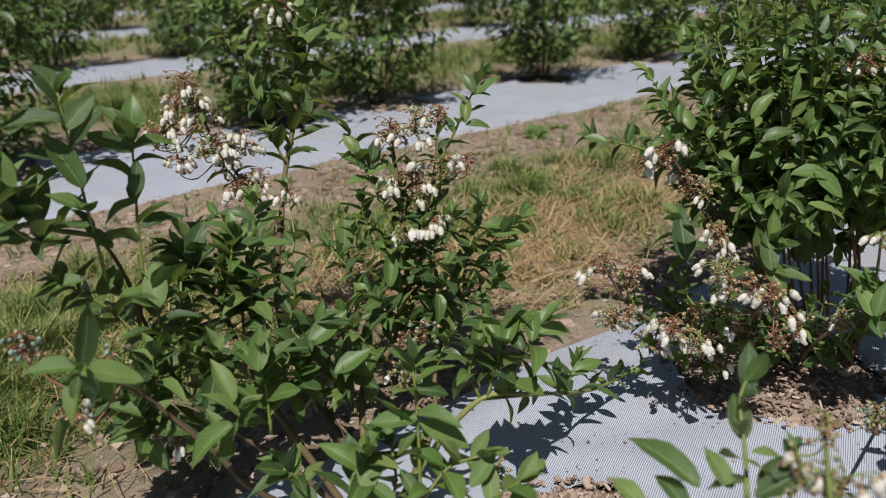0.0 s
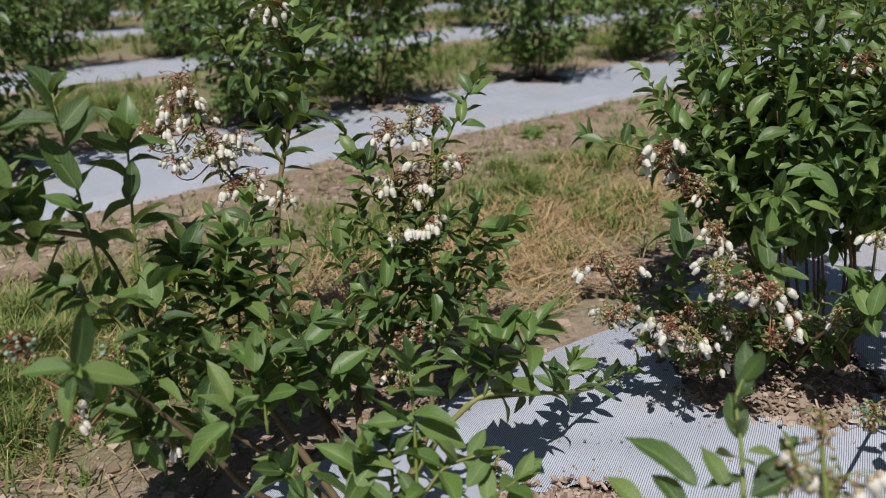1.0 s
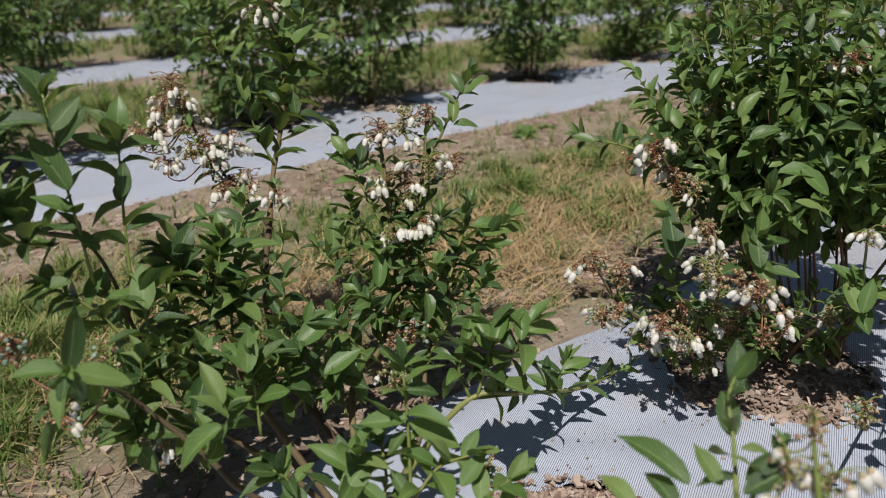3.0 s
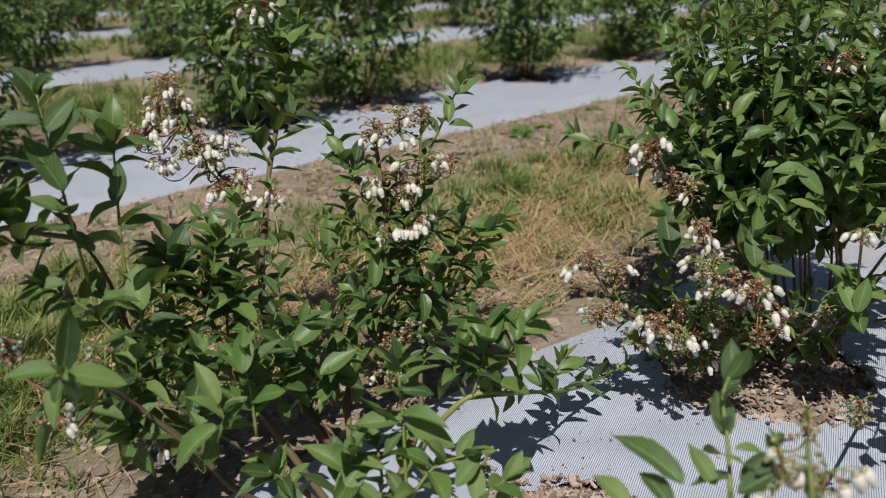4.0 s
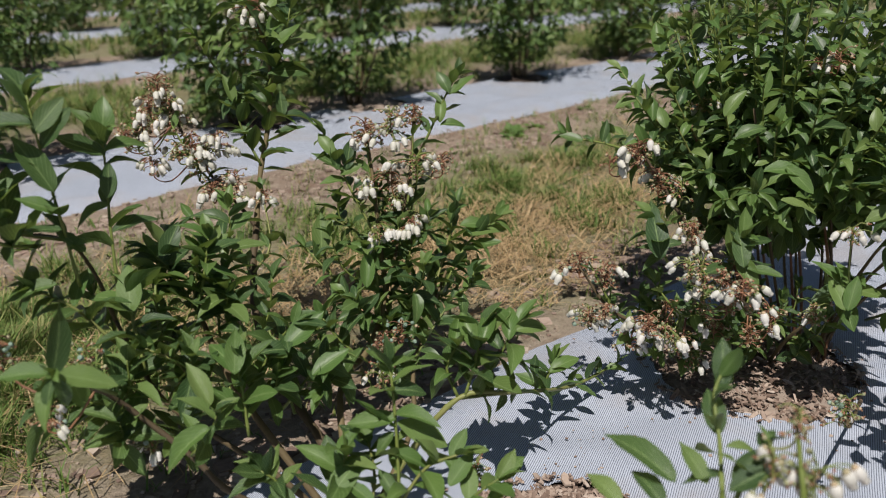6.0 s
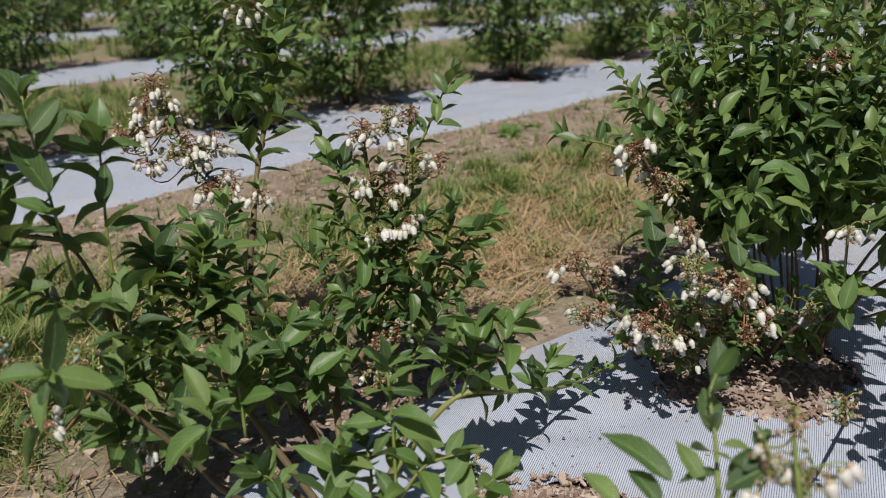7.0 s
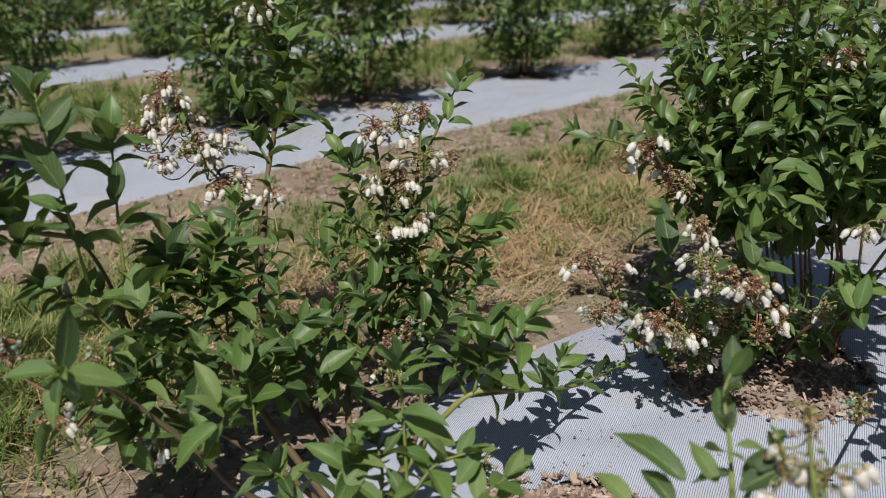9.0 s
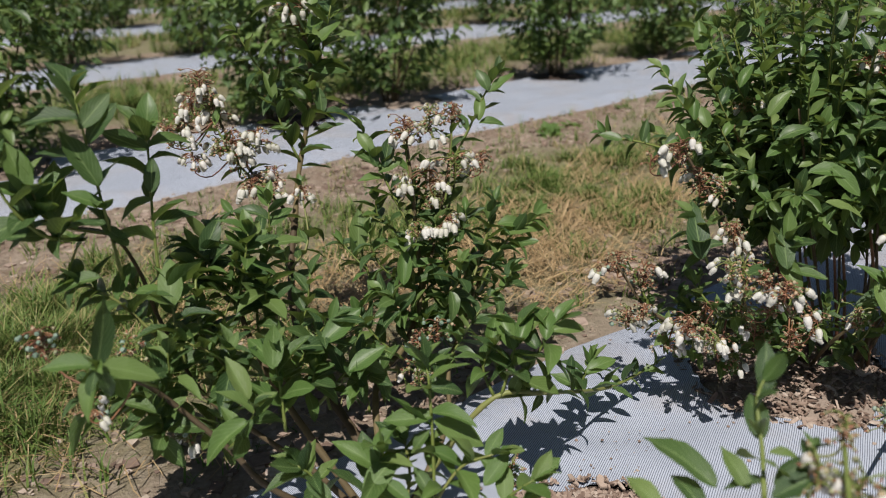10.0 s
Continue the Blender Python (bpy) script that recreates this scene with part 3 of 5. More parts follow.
middle.shoot(V(0.704, 0.837, 0.130), V(0.737, 0.834, 0.168), V(0.783, 0.833, 0.210), n=12, size=0.046)
middle.shoot(V(0.641, 0.866, 0.142), V(0.608, 0.887, 0.183), V(0.593, 0.905, 0.218), n=10, size=0.048)
middle.shoot(V(0.619, 0.851, 0.138), V(0.568, 0.834, 0.164), V(0.528, 0.817, 0.160), n=9, size=0.05)
middle.shoot(V(0.708, 0.906, 0.199), V(0.777, 0.891, 0.222), V(0.848, 0.850, 0.243), n=11, size=0.044)
# upright leaves and the long low branch on the bed
middle.shoot(V(0.636, 0.656, 0.173), V(0.652, 0.652, 0.222), V(0.664, 0.654, 0.261), n=7, size=0.064, young=0.5)
middle.shoot(V(0.652, 0.652, 0.171), V(0.682, 0.637, 0.225), V(0.704, 0.628, 0.265), n=7, size=0.064, young=0.5)
middle.shoot(V(0.630, 0.661, 0.173), V(0.628, 0.680, 0.211), V(0.646, 0.667, 0.251), n=7, size=0.054, young=0.4)
middle.shoot(V(0.630, 0.661, 0.173), V(0.711, 0.637, 0.158), V(0.893, 0.684, 0.074), V(1.015, 0.683, 0.071), n=17, size=0.044, start=0.08, spread=68, young=0.06, lift=0.5)
middle.shoot(V(0.846, 0.701, 0.084), V(0.853, 0.697, 0.107), V(0.865, 0.697, 0.127), n=6, size=0.046)
middle.cluster(V(0.548, 1.253, 0.518), 12, 8, spread=0.035)
middle.cluster(V(0.528, 1.245, 0.490), 10, 3, spread=0.03)
middle.cluster(V(0.502, 1.247, 0.444), 5, 11, spread=0.04)
middle.cluster(V(0.510, 1.221, 0.397), 9, 2, spread=0.025)
middle.cluster(V(0.557, 1.238, 0.460), 2, 14, spread=0.035)
middle.cluster(V(0.562, 1.185, 0.435), 8, 6, spread=0.03)
middle.cluster(V(0.597, 1.168, 0.437), 11, 3, spread=0.025)
middle.cluster(V(0.557, 1.166, 0.398), 12, 4, spread=0.03)
middle.cluster(V(0.569, 1.150, 0.362), 10, 7, spread=0.03)
middle.cluster(V(0.608, 1.146, 0.374), 6, 7, spread=0.028)
middle.cluster(V(0.632, 1.101, 0.350), 8, 1, spread=0.018)
middle.cluster(V(0.700, 1.211, 0.626), 10, 1, spread=0.04)
middle.cluster(V(0.554, 1.234, 0.492), 6, 8, spread=0.026)
middle.cluster(V(0.510, 1.237, 0.467), 6, 6, spread=0.026)
middle.cluster(V(0.544, 1.201, 0.422), 6, 7, spread=0.028)
middle.cluster(V(0.577, 1.173, 0.416), 6, 5, spread=0.024)
middle.cluster(V(0.590, 1.136, 0.352), 5, 5, spread=0.024)
middle.cluster(V(0.482, 1.243, 0.443), 4, 6, spread=0.024)
middle.cluster(V(0.752, 0.989, 0.449), 8, 14, 2, spread=0.035)
middle.cluster(V(0.785, 0.967, 0.464), 7, 14, 2, spread=0.035)
middle.cluster(V(0.813, 0.946, 0.472), 1, 12, 6, spread=0.028)
middle.cluster(V(0.785, 0.909, 0.404), 13, 6, spread=0.035)
middle.cluster(V(0.827, 0.898, 0.402), 3, 8, spread=0.028)
middle.cluster(V(0.759, 0.938, 0.386), 10, 4, spread=0.035)
middle.cluster(V(0.720, 0.952, 0.377), 8, 2, spread=0.028)
middle.cluster(V(0.753, 0.890, 0.321), 12, 2, spread=0.022)
middle.cluster(V(0.714, 0.918, 0.315), 11, 1, spread=0.026)
middle.cluster(V(0.766, 0.942, 0.342), 2, 8, spread=0.03)
middle.cluster(V(0.694, 0.849, 0.181), 0, 4, 12, spread=0.032, size=0.016)
middle.cluster(V(0.656, 0.846, 0.172), 0, 8, 10, spread=0.03, size=0.016)
middle.cluster(V(0.630, 0.818, 0.143), 5, 6, 2, spread=0.035)
middle.cluster(V(0.172, 0.884, 0.327), 0, 8, 14, spread=0.026, size=0.014)
middle.cluster(V(0.197, 0.841, 0.250), 4, 1, 1, spread=0.022, size=0.013)
middle.cluster(V(0.302, 0.849, 0.175), 5, 5, 2, spread=0.03)
middle.cluster(V(0.563, 0.562, 0.143), 0, 6, 12, spread=0.03, size=0.014)
middle.cluster(V(0.258, 0.871, 0.295), 1, 5, 3, spread=0.03)
middle.fill(V(0.369, 0.940, 0.229), 0.11, 0.1, 5, 0.057)
middle.fill(V(0.448, 0.911, 0.195), 0.1, 0.1, 4, 0.057)
middle.fill(V(0.466, 0.973, 0.287), 0.07, 0.08, 4, 0.053)
middle.fill(V(0.727, 0.928, 0.215), 0.1, 0.09, 8, 0.046)
middle.fill(V(0.777, 0.891, 0.222), 0.08, 0.07, 5, 0.046)
middle.fill(V(0.680, 0.900, 0.153), 0.09, 0.07, 3, 0.048)
middle.fill(V(0.743, 0.972, 0.304), 0.05, 0.08, 4, 0.040)
middle.fill(V(0.788, 0.942, 0.319), 0.05, 0.07, 4, 0.040)
middle.fill(V(0.325, 0.887, 0.191), 0.08, 0.05, 3, 0.052)
middle.fill(V(0.254, 0.876, 0.214), 0.06, 0.05, 3, 0.054)
# leaves that stand out
middle.leaf(V(0.324, 0.903, 0.313), V(0.23, 0.30, 0.93), V(-0.23, -0.65, 0.54), 0.063, True)
middle.leaf(V(0.393, 0.793, 0.248), V(0.30, 0.34, 0.89), V(-0.33, -0.67, 0.55), 0.056, True)
middle.leaf(V(0.352, 0.777, 0.231), V(-0.15, 0.55, 0.82), V(-0.25, -0.55, 0.65), 0.058, True)
middle.leaf(V(0.333, 0.743, 0.225), V(-0.94, 0.21, -0.25), V(-0.12, -0.27, 0.83), 0.071, True)
middle.leaf(V(0.346, 0.749, 0.224), V(0.70, 0.11, 0.70), V(-0.18, -0.39, 0.76), 0.040, False)
middle.leaf(V(0.337, 0.742, 0.227), V(-0.77, -0.09, -0.63), V(-0.21, -0.47, 0.71), 0.028, False)
middle.leaf(V(0.188, 0.744, 0.348), V(0.45, 0.27, 0.85), V(0.58, -0.98, 0.75), 0.068, False)
middle.leaf(V(0.188, 0.744, 0.348), V(-0.87, 0.36, 0.34), V(-0.07, -0.26, 0.83), 0.050, True)
middle.leaf(V(0.188, 0.744, 0.348), V(0.86, -0.41, -0.30), V(-0.08, -0.31, 0.80), 0.059, True)
middle.leaf(V(0.186, 0.743, 0.345), V(-0.46, -0.32, -0.83), V(-0.13, -0.52, 0.66), 0.031, False)
middle.leaf(V(0.186, 0.733, 0.348), V(0.26, -0.50, -0.83), V(-0.11, -0.44, 0.72), 0.034, False)
middle.leaf(V(0.271, 0.922, 0.471), V(-0.31, 0.30, 0.90), V(0.14, -0.82, 0.55), 0.072, False)
middle.leaf(V(0.266, 0.938, 0.534), V(0.68, -0.08, 0.72), V(-0.16, -0.57, 0.51), 0.052, False)
middle.leaf(V(0.264, 0.930, 0.546), V(-0.93, 0.28, 0.25), V(-0.08, -0.28, 0.75), 0.061, False)
middle.leaf(V(0.275, 0.924, 0.445), V(-0.78, 0.36, 0.52), V(-0.11, -0.37, 0.71), 0.049, True)
middle.leaf(V(0.272, 0.920, 0.428), V(-0.92, 0.32, 0.21), V(-0.08, -0.28, 0.79), 0.049, False)
middle.leaf(V(0.340, 0.956, 0.442), V(0.22, 0.18, 0.96), V(-0.26, -0.73, 0.41), 0.044, False)
middle.leaf(V(0.352, 0.969, 0.508), V(-0.50, 0.33, 0.80), V(-0.13, -0.37, 0.68), 0.056, False)
middle.leaf(V(0.349, 0.966, 0.491), V(-0.84, 0.37, 0.40), V(-0.13, -0.37, 0.69), 0.060, False)
middle.leaf(V(0.349, 0.966, 0.495), V(0.85, -0.22, 0.48), V(-0.10, -0.28, 0.76), 0.054, False)
middle.leaf(V(0.338, 0.955, 0.400), V(0.91, -0.23, 0.35), V(-0.11, -0.31, 0.75), 0.057, False)
middle.leaf(V(0.343, 0.963, 0.430), V(-0.95, 0.30, -0.05), V(-0.10, -0.27, 0.78), 0.049, False)
middle.leaf(V(0.259, 0.933, 0.361), V(-0.96, 0.27, 0.07), V(-0.06, -0.23, 0.84), 0.058, False)
middle.leaf(V(0.296, 0.933, 0.391), V(-0.50, 0.40, 0.76), V(-0.12, -0.36, 0.73), 0.045, False)
middle.leaf(V(0.219, 0.937, 0.440), V(-0.31, 0.31, 0.90), V(-0.11, -0.47, 0.64), 0.049, True)
middle.leaf(V(0.202, 0.939, 0.472), V(-0.14, 0.25, 0.96), V(-0.10, -0.47, 0.62), 0.060, True)
middle.leaf(V(0.215, 0.940, 0.446), V(-0.88, 0.29, 0.38), V(-0.06, -0.28, 0.78), 0.035, True)
middle.leaf(V(0.662, 0.886, 0.249), V(0.26, 0.27, 0.93), V(-0.44, -0.59, 0.51), 0.058, True)
middle.leaf(V(0.505, 0.803, 0.199), V(0.83, -0.24, 0.50), V(-0.21, -0.33, 0.77), 0.059, True)
middle.leaf(V(0.474, 0.812, 0.247), V(0.79, -0.16, 0.59), V(-0.23, -0.39, 0.72), 0.067, True)
middle.leaf(V(0.450, 0.834, 0.239), V(0.90, -0.39, 0.22), V(-0.15, -0.27, 0.81), 0.052, False)
middle.leaf(V(0.461, 0.881, 0.244), V(-0.58, 0.59, 0.56), V(-0.17, -0.32, 0.77), 0.045, False)
middle.leaf(V(0.647, 0.645, 0.241), V(0.07, 0.52, 0.85), V(-0.31, -0.31, 0.73), 0.055, True)
middle.leaf(V(0.654, 0.642, 0.248), V(0.48, 0.11, 0.87), V(-0.38, -0.37, 0.67), 0.055, True)
middle.leaf(V(0.685, 0.625, 0.249), V(0.32, 0.29, 0.90), V(-0.40, -0.36, 0.67), 0.053, True)
middle.leaf(V(0.693, 0.623, 0.260), V(0.73, -0.60, 0.33), V(-0.40, -0.36, 0.66), 0.049, True)
middle.leaf(V(0.673, 0.629, 0.239), V(-0.16, 0.68, 0.71), V(-0.26, -0.24, 0.78), 0.054, False)
middle.leaf(V(0.830, 0.706, 0.108), V(0.39, 0.28, 0.88), V(-0.33, -0.28, 0.74), 0.033, False)
middle.leaf(V(0.847, 0.689, 0.114), V(0.70, -0.37, 0.61), V(-0.27, -0.22, 0.79), 0.053, True)
middle.leaf(V(0.829, 0.682, 0.098), V(-0.43, 0.82, 0.38), V(-0.27, -0.22, 0.80), 0.051, False)
middle.leaf(V(0.499, 0.623, 0.219), V(-0.83, 0.55, -0.09), V(-0.19, -0.23, 0.84), 0.057, True)
middle.leaf(V(0.497, 0.621, 0.214), V(0.60, -0.75, -0.27), V(-0.19, -0.23, 0.84), 0.064, True)
middle.leaf(V(0.499, 0.632, 0.249), V(0.81, -0.57, 0.14), V(-0.21, -0.27, 0.80), 0.043, False)
middle.leaf(V(0.495, 0.626, 0.200), V(-0.82, 0.16, -0.55), V(-0.21, -0.26, 0.82), 0.033, False)
middle.leaf(V(0.487, 0.617, 0.182), V(0.62, -0.75, -0.26), V(-0.21, -0.26, 0.83), 0.046, True)
middle.leaf(V(0.411, 0.640, 0.145), V(0.77, 0.03, 0.64), V(-0.19, -0.30, 0.82), 0.061, True)
middle.leaf(V(0.469, 0.595, 0.142), V(-0.01, 0.68, 0.73), V(-0.25, -0.31, 0.80), 0.038, False)
middle.leaf(V(0.507, 0.548, 0.162), V(0.74, -0.05, 0.67), V(-0.27, -0.29, 0.80), 0.046, True)
middle.leaf(V(0.525, 0.507, 0.155), V(0.80, -0.29, 0.52), V(-0.46, -0.44, 0.69), 0.040, True)
middle.leaf(V(0.448, 0.607, 0.138), V(-0.34, 0.76, 0.56), V(-0.19, -0.25, 0.84), 0.040, True)
middle.leaf(V(0.391, 0.679, 0.127), V(-0.33, 0.71, 0.63), V(-0.16, -0.28, 0.84), 0.038, False)
middle.leaf(V(0.835, 0.910, 0.463), V(0.17, 0.09, 0.98), V(-0.53, -0.58, 0.36), 0.049, True)
middle.leaf(V(0.835, 0.909, 0.459), V(0.73, -0.61, 0.30), V(-0.20, -0.22, 0.76), 0.040, False)
middle.leaf(V(0.851, 0.906, 0.504), V(0.67, -0.53, 0.53), V(-0.27, -0.29, 0.67), 0.049, True)
middle.leaf(V(0.851, 0.906, 0.507), V(-0.17, 0.35, 0.92), V(-0.27, -0.29, 0.67), 0.039, False)
middle.leaf(V(0.701, 1.006, 0.419), V(-0.19, 0.38, 0.90), V(-0.22, -0.32, 0.69), 0.043, True)
middle.leaf(V(0.702, 0.998, 0.398), V(0.00, 0.29, 0.96), V(-0.28, -0.40, 0.63), 0.042, False)
middle.leaf(V(0.704, 0.994, 0.390), V(0.75, -0.37, 0.55), V(-0.17, -0.24, 0.78), 0.038, False)
middle.leaf(V(0.709, 0.993, 0.398), V(-0.59, 0.58, 0.56), V(-0.17, -0.24, 0.78), 0.054, False)
middle.leaf(V(0.713, 0.990, 0.398), V(0.28, 0.09, 0.96), V(-0.28, -0.39, 0.63), 0.050, False)
middle.leaf(V(0.720, 1.181, 0.565), V(0.73, -0.40, 0.56), V(-0.21, -0.34, 0.64), 0.059, True)
middle.leaf(V(0.707, 1.183, 0.525), V(0.84, -0.50, 0.21), V(-0.15, -0.25, 0.74), 0.071, False)
middle.leaf(V(0.716, 1.164, 0.456), V(0.85, -0.51, 0.17), V(-0.13, -0.21, 0.80), 0.058, False)
middle.leaf(V(0.700, 1.168, 0.430), V(0.85, -0.51, 0.08), V(-0.15, -0.25, 0.76), 0.052, False)
middle.leaf(V(0.716, 1.164, 0.456), V(0.06, 0.17, 0.98), V(-0.31, -0.50, 0.51), 0.044, False)
middle.leaf(V(0.692, 1.172, 0.482), V(-0.56, 0.45, 0.69), V(-0.25, -0.42, 0.59), 0.043, False)
middle.leaf(V(0.669, 1.156, 0.404), V(0.87, -0.48, 0.15), V(-0.15, -0.25, 0.77), 0.038, False)
middle.leaf(V(0.671, 1.173, 0.429), V(-0.69, 0.50, 0.51), V(-0.19, -0.34, 0.68), 0.051, False)
middle.leaf(V(0.720, 1.195, 0.586), V(0.55, -0.27, 0.79), V(-0.26, -0.43, 0.55), 0.070, True)
middle.leaf(V(0.649, 1.197, 0.484), V(-0.18, 0.26, 0.95), V(-0.24, -0.43, 0.58), 0.050, True)
middle.leaf(V(0.674, 1.016, 0.262), V(0.21, 0.25, 0.94), V(-0.26, -0.39, 0.68), 0.068, False)
middle.leaf(V(0.676, 1.022, 0.279), V(-0.84, 0.54, 0.00), V(-0.16, -0.24, 0.80), 0.031, False)
middle.leaf(V(0.840, 0.867, 0.288), V(0.72, -0.51, 0.46), V(-0.20, -0.20, 0.80), 0.074, True)
middle.leaf(V(0.841, 0.874, 0.304), V(0.74, -0.61, 0.28), V(-0.26, -0.27, 0.73), 0.049, True)
middle.leaf(V(0.842, 0.856, 0.271), V(0.74, -0.62, 0.26), V(-0.20, -0.20, 0.80), 0.053, False)
middle.finish()

# ---- the dense bush at its planting hole ----
dense = Bush(V(1.369, 0.547, 0), "tall dense leafy blueberry bush in a bark mulched hole", 23)
DENSE_CROWN = V(1.370, 0.615, 0.388)
for k in range(17):
    a = k * 2.4
    foot = dense.base + Vector((math.cos(a), math.sin(a), 0)) * (0.02 + 0.05 * (k % 4) / 4)
    top = DENSE_CROWN + Vector((math.cos(a) * 0.2 * ((k % 5) + 1) / 5, math.sin(a) * 0.2 * ((k % 5) + 1) / 5, -0.05 + 0.035 * (k % 6)))
    dense.cane(foot, foot.lerp(top, 0.35) + Vector((math.cos(a), math.sin(a), 0)) * 0.02, top, r0=0.0034, r1=0.002, material=RED_STEM if k % 3 == 0 else BARK_STEM)
for k in range(140):
    a, t = k * 2.39996, (k + 0.5) / 140
    z = 1 - 1.5 * t
    r = math.sqrt(max(0.0, 1 - z * z)) if z < 0.98 else 0.1
    out = Vector((math.cos(a) * r, math.sin(a) * r, z))
    scale = dense.rng.uniform(0.8, 1.1)
    tip = DENSE_CROWN + Vector((out.x * 0.27, out.y * 0.27, out.z * 0.29)) * scale
    root = DENSE_CROWN + Vector((out.x * 0.1, out.y * 0.1, out.z * 0.12 - 0.05))
    mid = root.lerp(tip, 0.55) + Vector((0, 0, -0.02 if out.z > 0 else 0.03))
    dense.shoot(root, mid, tip + Vector((0, 0, 0.04)), n=13, size=0.046, start=0.2, young=0.34)
dense.shoot(V(1.282, 0.781, 0.330), V(1.193, 0.843, 0.375), V(1.147, 0.877, 0.389), V(1.123, 0.896, 0.400), n=7, size=0.045)
dense.shoot(V(1.349, 0.809, 0.420), V(1.339, 0.855, 0.519), V(1.334, 0.877, 0.598), n=10, size=0.055)
dense.shoot(V(1.256, 0.493, 0.185), V(1.185, 0.416, 0.221), V(1.152, 0.393, 0.260), n=9, size=0.06, young=0.4)
for p in (V(1.273, 0.505, 0.546), V(1.280, 0.539, 0.534), V(1.216, 0.690, 0.464), V(1.078, 0.378, 0.350)):
    dense.cluster(p, 5, 4, spread=0.024)
# foliage added past the right of the view, to shade the mulch
for z in (0.30, 0.36, 0.42):
    dense.cane(V(1.36, 0.52, 0), V(1.30, 0.42, z * 0.6), V(1.23, 0.30, z), r0=0.0034, r1=0.002)
dense.fill(V(1.230, 0.300, 0.370), 0.13, 0.12, 20, 0.048)
# added shoots and clusters, tips out of view, that cast lacy shade on fabric
dense.shoot(V(1.345, 0.430, 0.120), V(1.140, 0.280, 0.270), V(1.010, 0.195, 0.330), n=11, size=0.05, young=0.3)
dense.shoot(V(1.140, 0.280, 0.270), V(1.060, 0.255, 0.290), V(0.990, 0.240, 0.300), n=6, size=0.045)
for p in (V(1.030, 0.200, 0.290), V(0.995, 0.185, 0.300)):
    dense.cluster(p, 4, 8, 4, spread=0.034)
dense.fill(V(1.378, 0.651, 0.337), 0.18, 0.18, 40, 0.05)
dense.fill(V(1.368, 0.583, 0.300), 0.13, 0.09, 20, 0.05)
dense.fill(V(1.269, 0.665, 0.300), 0.1, 0.07, 14, 0.048)
dense.leaf(V(1.092, 0.376, 0.238), V(0.14, 0.56, 0.81), V(-0.44, -0.15, 0.69), 0.053, True)
dense.leaf(V(1.093, 0.373, 0.238), V(0.38, 0.03, 0.93), V(-0.52, -0.18, 0.63), 0.050, True)
dense.leaf(V(1.255, 0.801, 0.532), V(-0.00, 0.19, 0.98), V(-0.42, -0.27, 0.56), 0.060, True)
dense.leaf(V(1.124, 0.772, 0.398), V(0.53, -0.52, 0.67), V(-0.32, -0.22, 0.69), 0.055, False)
dense.leaf(V(1.124, 0.859, 0.394), V(-0.55, 0.79, 0.26), V(-0.39, -0.30, 0.61), 0.043, False)
dense.leaf(V(1.133, 0.848, 0.396), V(-0.38, 0.72, 0.58), V(-0.39, -0.29, 0.61), 0.020, False)
dense.leaf(V(1.143, 0.832, 0.392), V(0.25, 0.02, 0.97), V(-0.47, -0.34, 0.53), 0.041, False)
dense.leaf(V(1.110, 0.492, 0.417), V(0.16, -0.79, -0.59), V(-0.44, -0.20, 0.62), 0.054, True)
dense.leaf(V(1.098, 0.488, 0.371), V(0.38, -0.93, -0.04), V(-0.26, -0.12, 0.78), 0.053, True)
dense.leaf(V(1.109, 0.592, 0.474), V(0.35, -0.35, 0.87), V(-0.43, -0.23, 0.59), 0.050, True)
dense.leaf(V(1.111, 0.643, 0.509), V(0.26, -0.17, 0.95), V(-0.43, -0.25, 0.58), 0.045, True)
dense.leaf(V(1.082, 0.671, 0.450), V(-0.01, 0.37, 0.93), V(-0.58, -0.36, 0.44), 0.037, True)
dense.leaf(V(1.096, 0.517, 0.407), V(0.46, -0.82, 0.34), V(-0.26, -0.12, 0.77), 0.062, True)
dense.leaf(V(1.130, 0.582, 0.439), V(0.45, -0.61, 0.65), V(-0.35, -0.18, 0.69), 0.049, False)
dense.finish()

# ---- low flowering cane that leans out over the fabric ----
low = Bush(V(1.303, 0.566, 0), "low arching blueberry plant heavy with white flower clusters", 31)
low.cane(V(1.303, 0.566, 0), V(1.163, 0.578, 0.115), V(1.036, 0.605, 0.153), V(0.956, 0.655, 0.191), V(0.929, 0.704, 0.262), r0=0.005, r1=0.002)
low.cane(V(1.303, 0.566, 0), V(1.145, 0.536, 0.166), V(1.055, 0.544, 0.256), V(1.033, 0.584, 0.321), V(1.016, 0.637, 0.399), V(1.003, 0.655, 0.436), r0=0.0055, r1=0.0018)
low.cane(V(1.303, 0.566, 0), V(1.201, 0.493, 0.114), V(1.184, 0.449, 0.173), r0=0.004, r1=0.002)
low.shoot(V(0.996, 0.594, 0.276), V(0.981, 0.601, 0.312), V(0.975, 0.609, 0.346), n=7, size=0.056)
low.shoot(V(1.014, 0.515, 0.276), V(0.984, 0.482, 0.315), V(0.976, 0.472, 0.347), n=7, size=0.056, young=0.2)
low.shoot(V(1.026, 0.548, 0.201), V(0.992, 0.565, 0.205), V(0.977, 0.606, 0.251), n=6, size=0.035)
low.shoot(V(0.954, 0.654, 0.187), V(0.949, 0.669, 0.221), V(0.939, 0.696, 0.271), n=7, size=0.022, tip=False)
low.cluster(V(0.991, 0.652, 0.434), 9, 7, spread=0.034, size=0.0165)
low.cluster(V(0.966, 0.682, 0.417), 4, 1, spread=0.024, size=0.0165)
low.cluster(V(1.008, 0.626, 0.394), 3, 9, 2, spread=0.035)
low.cluster(V(1.022, 0.597, 0.381), 4, 5, spread=0.03)
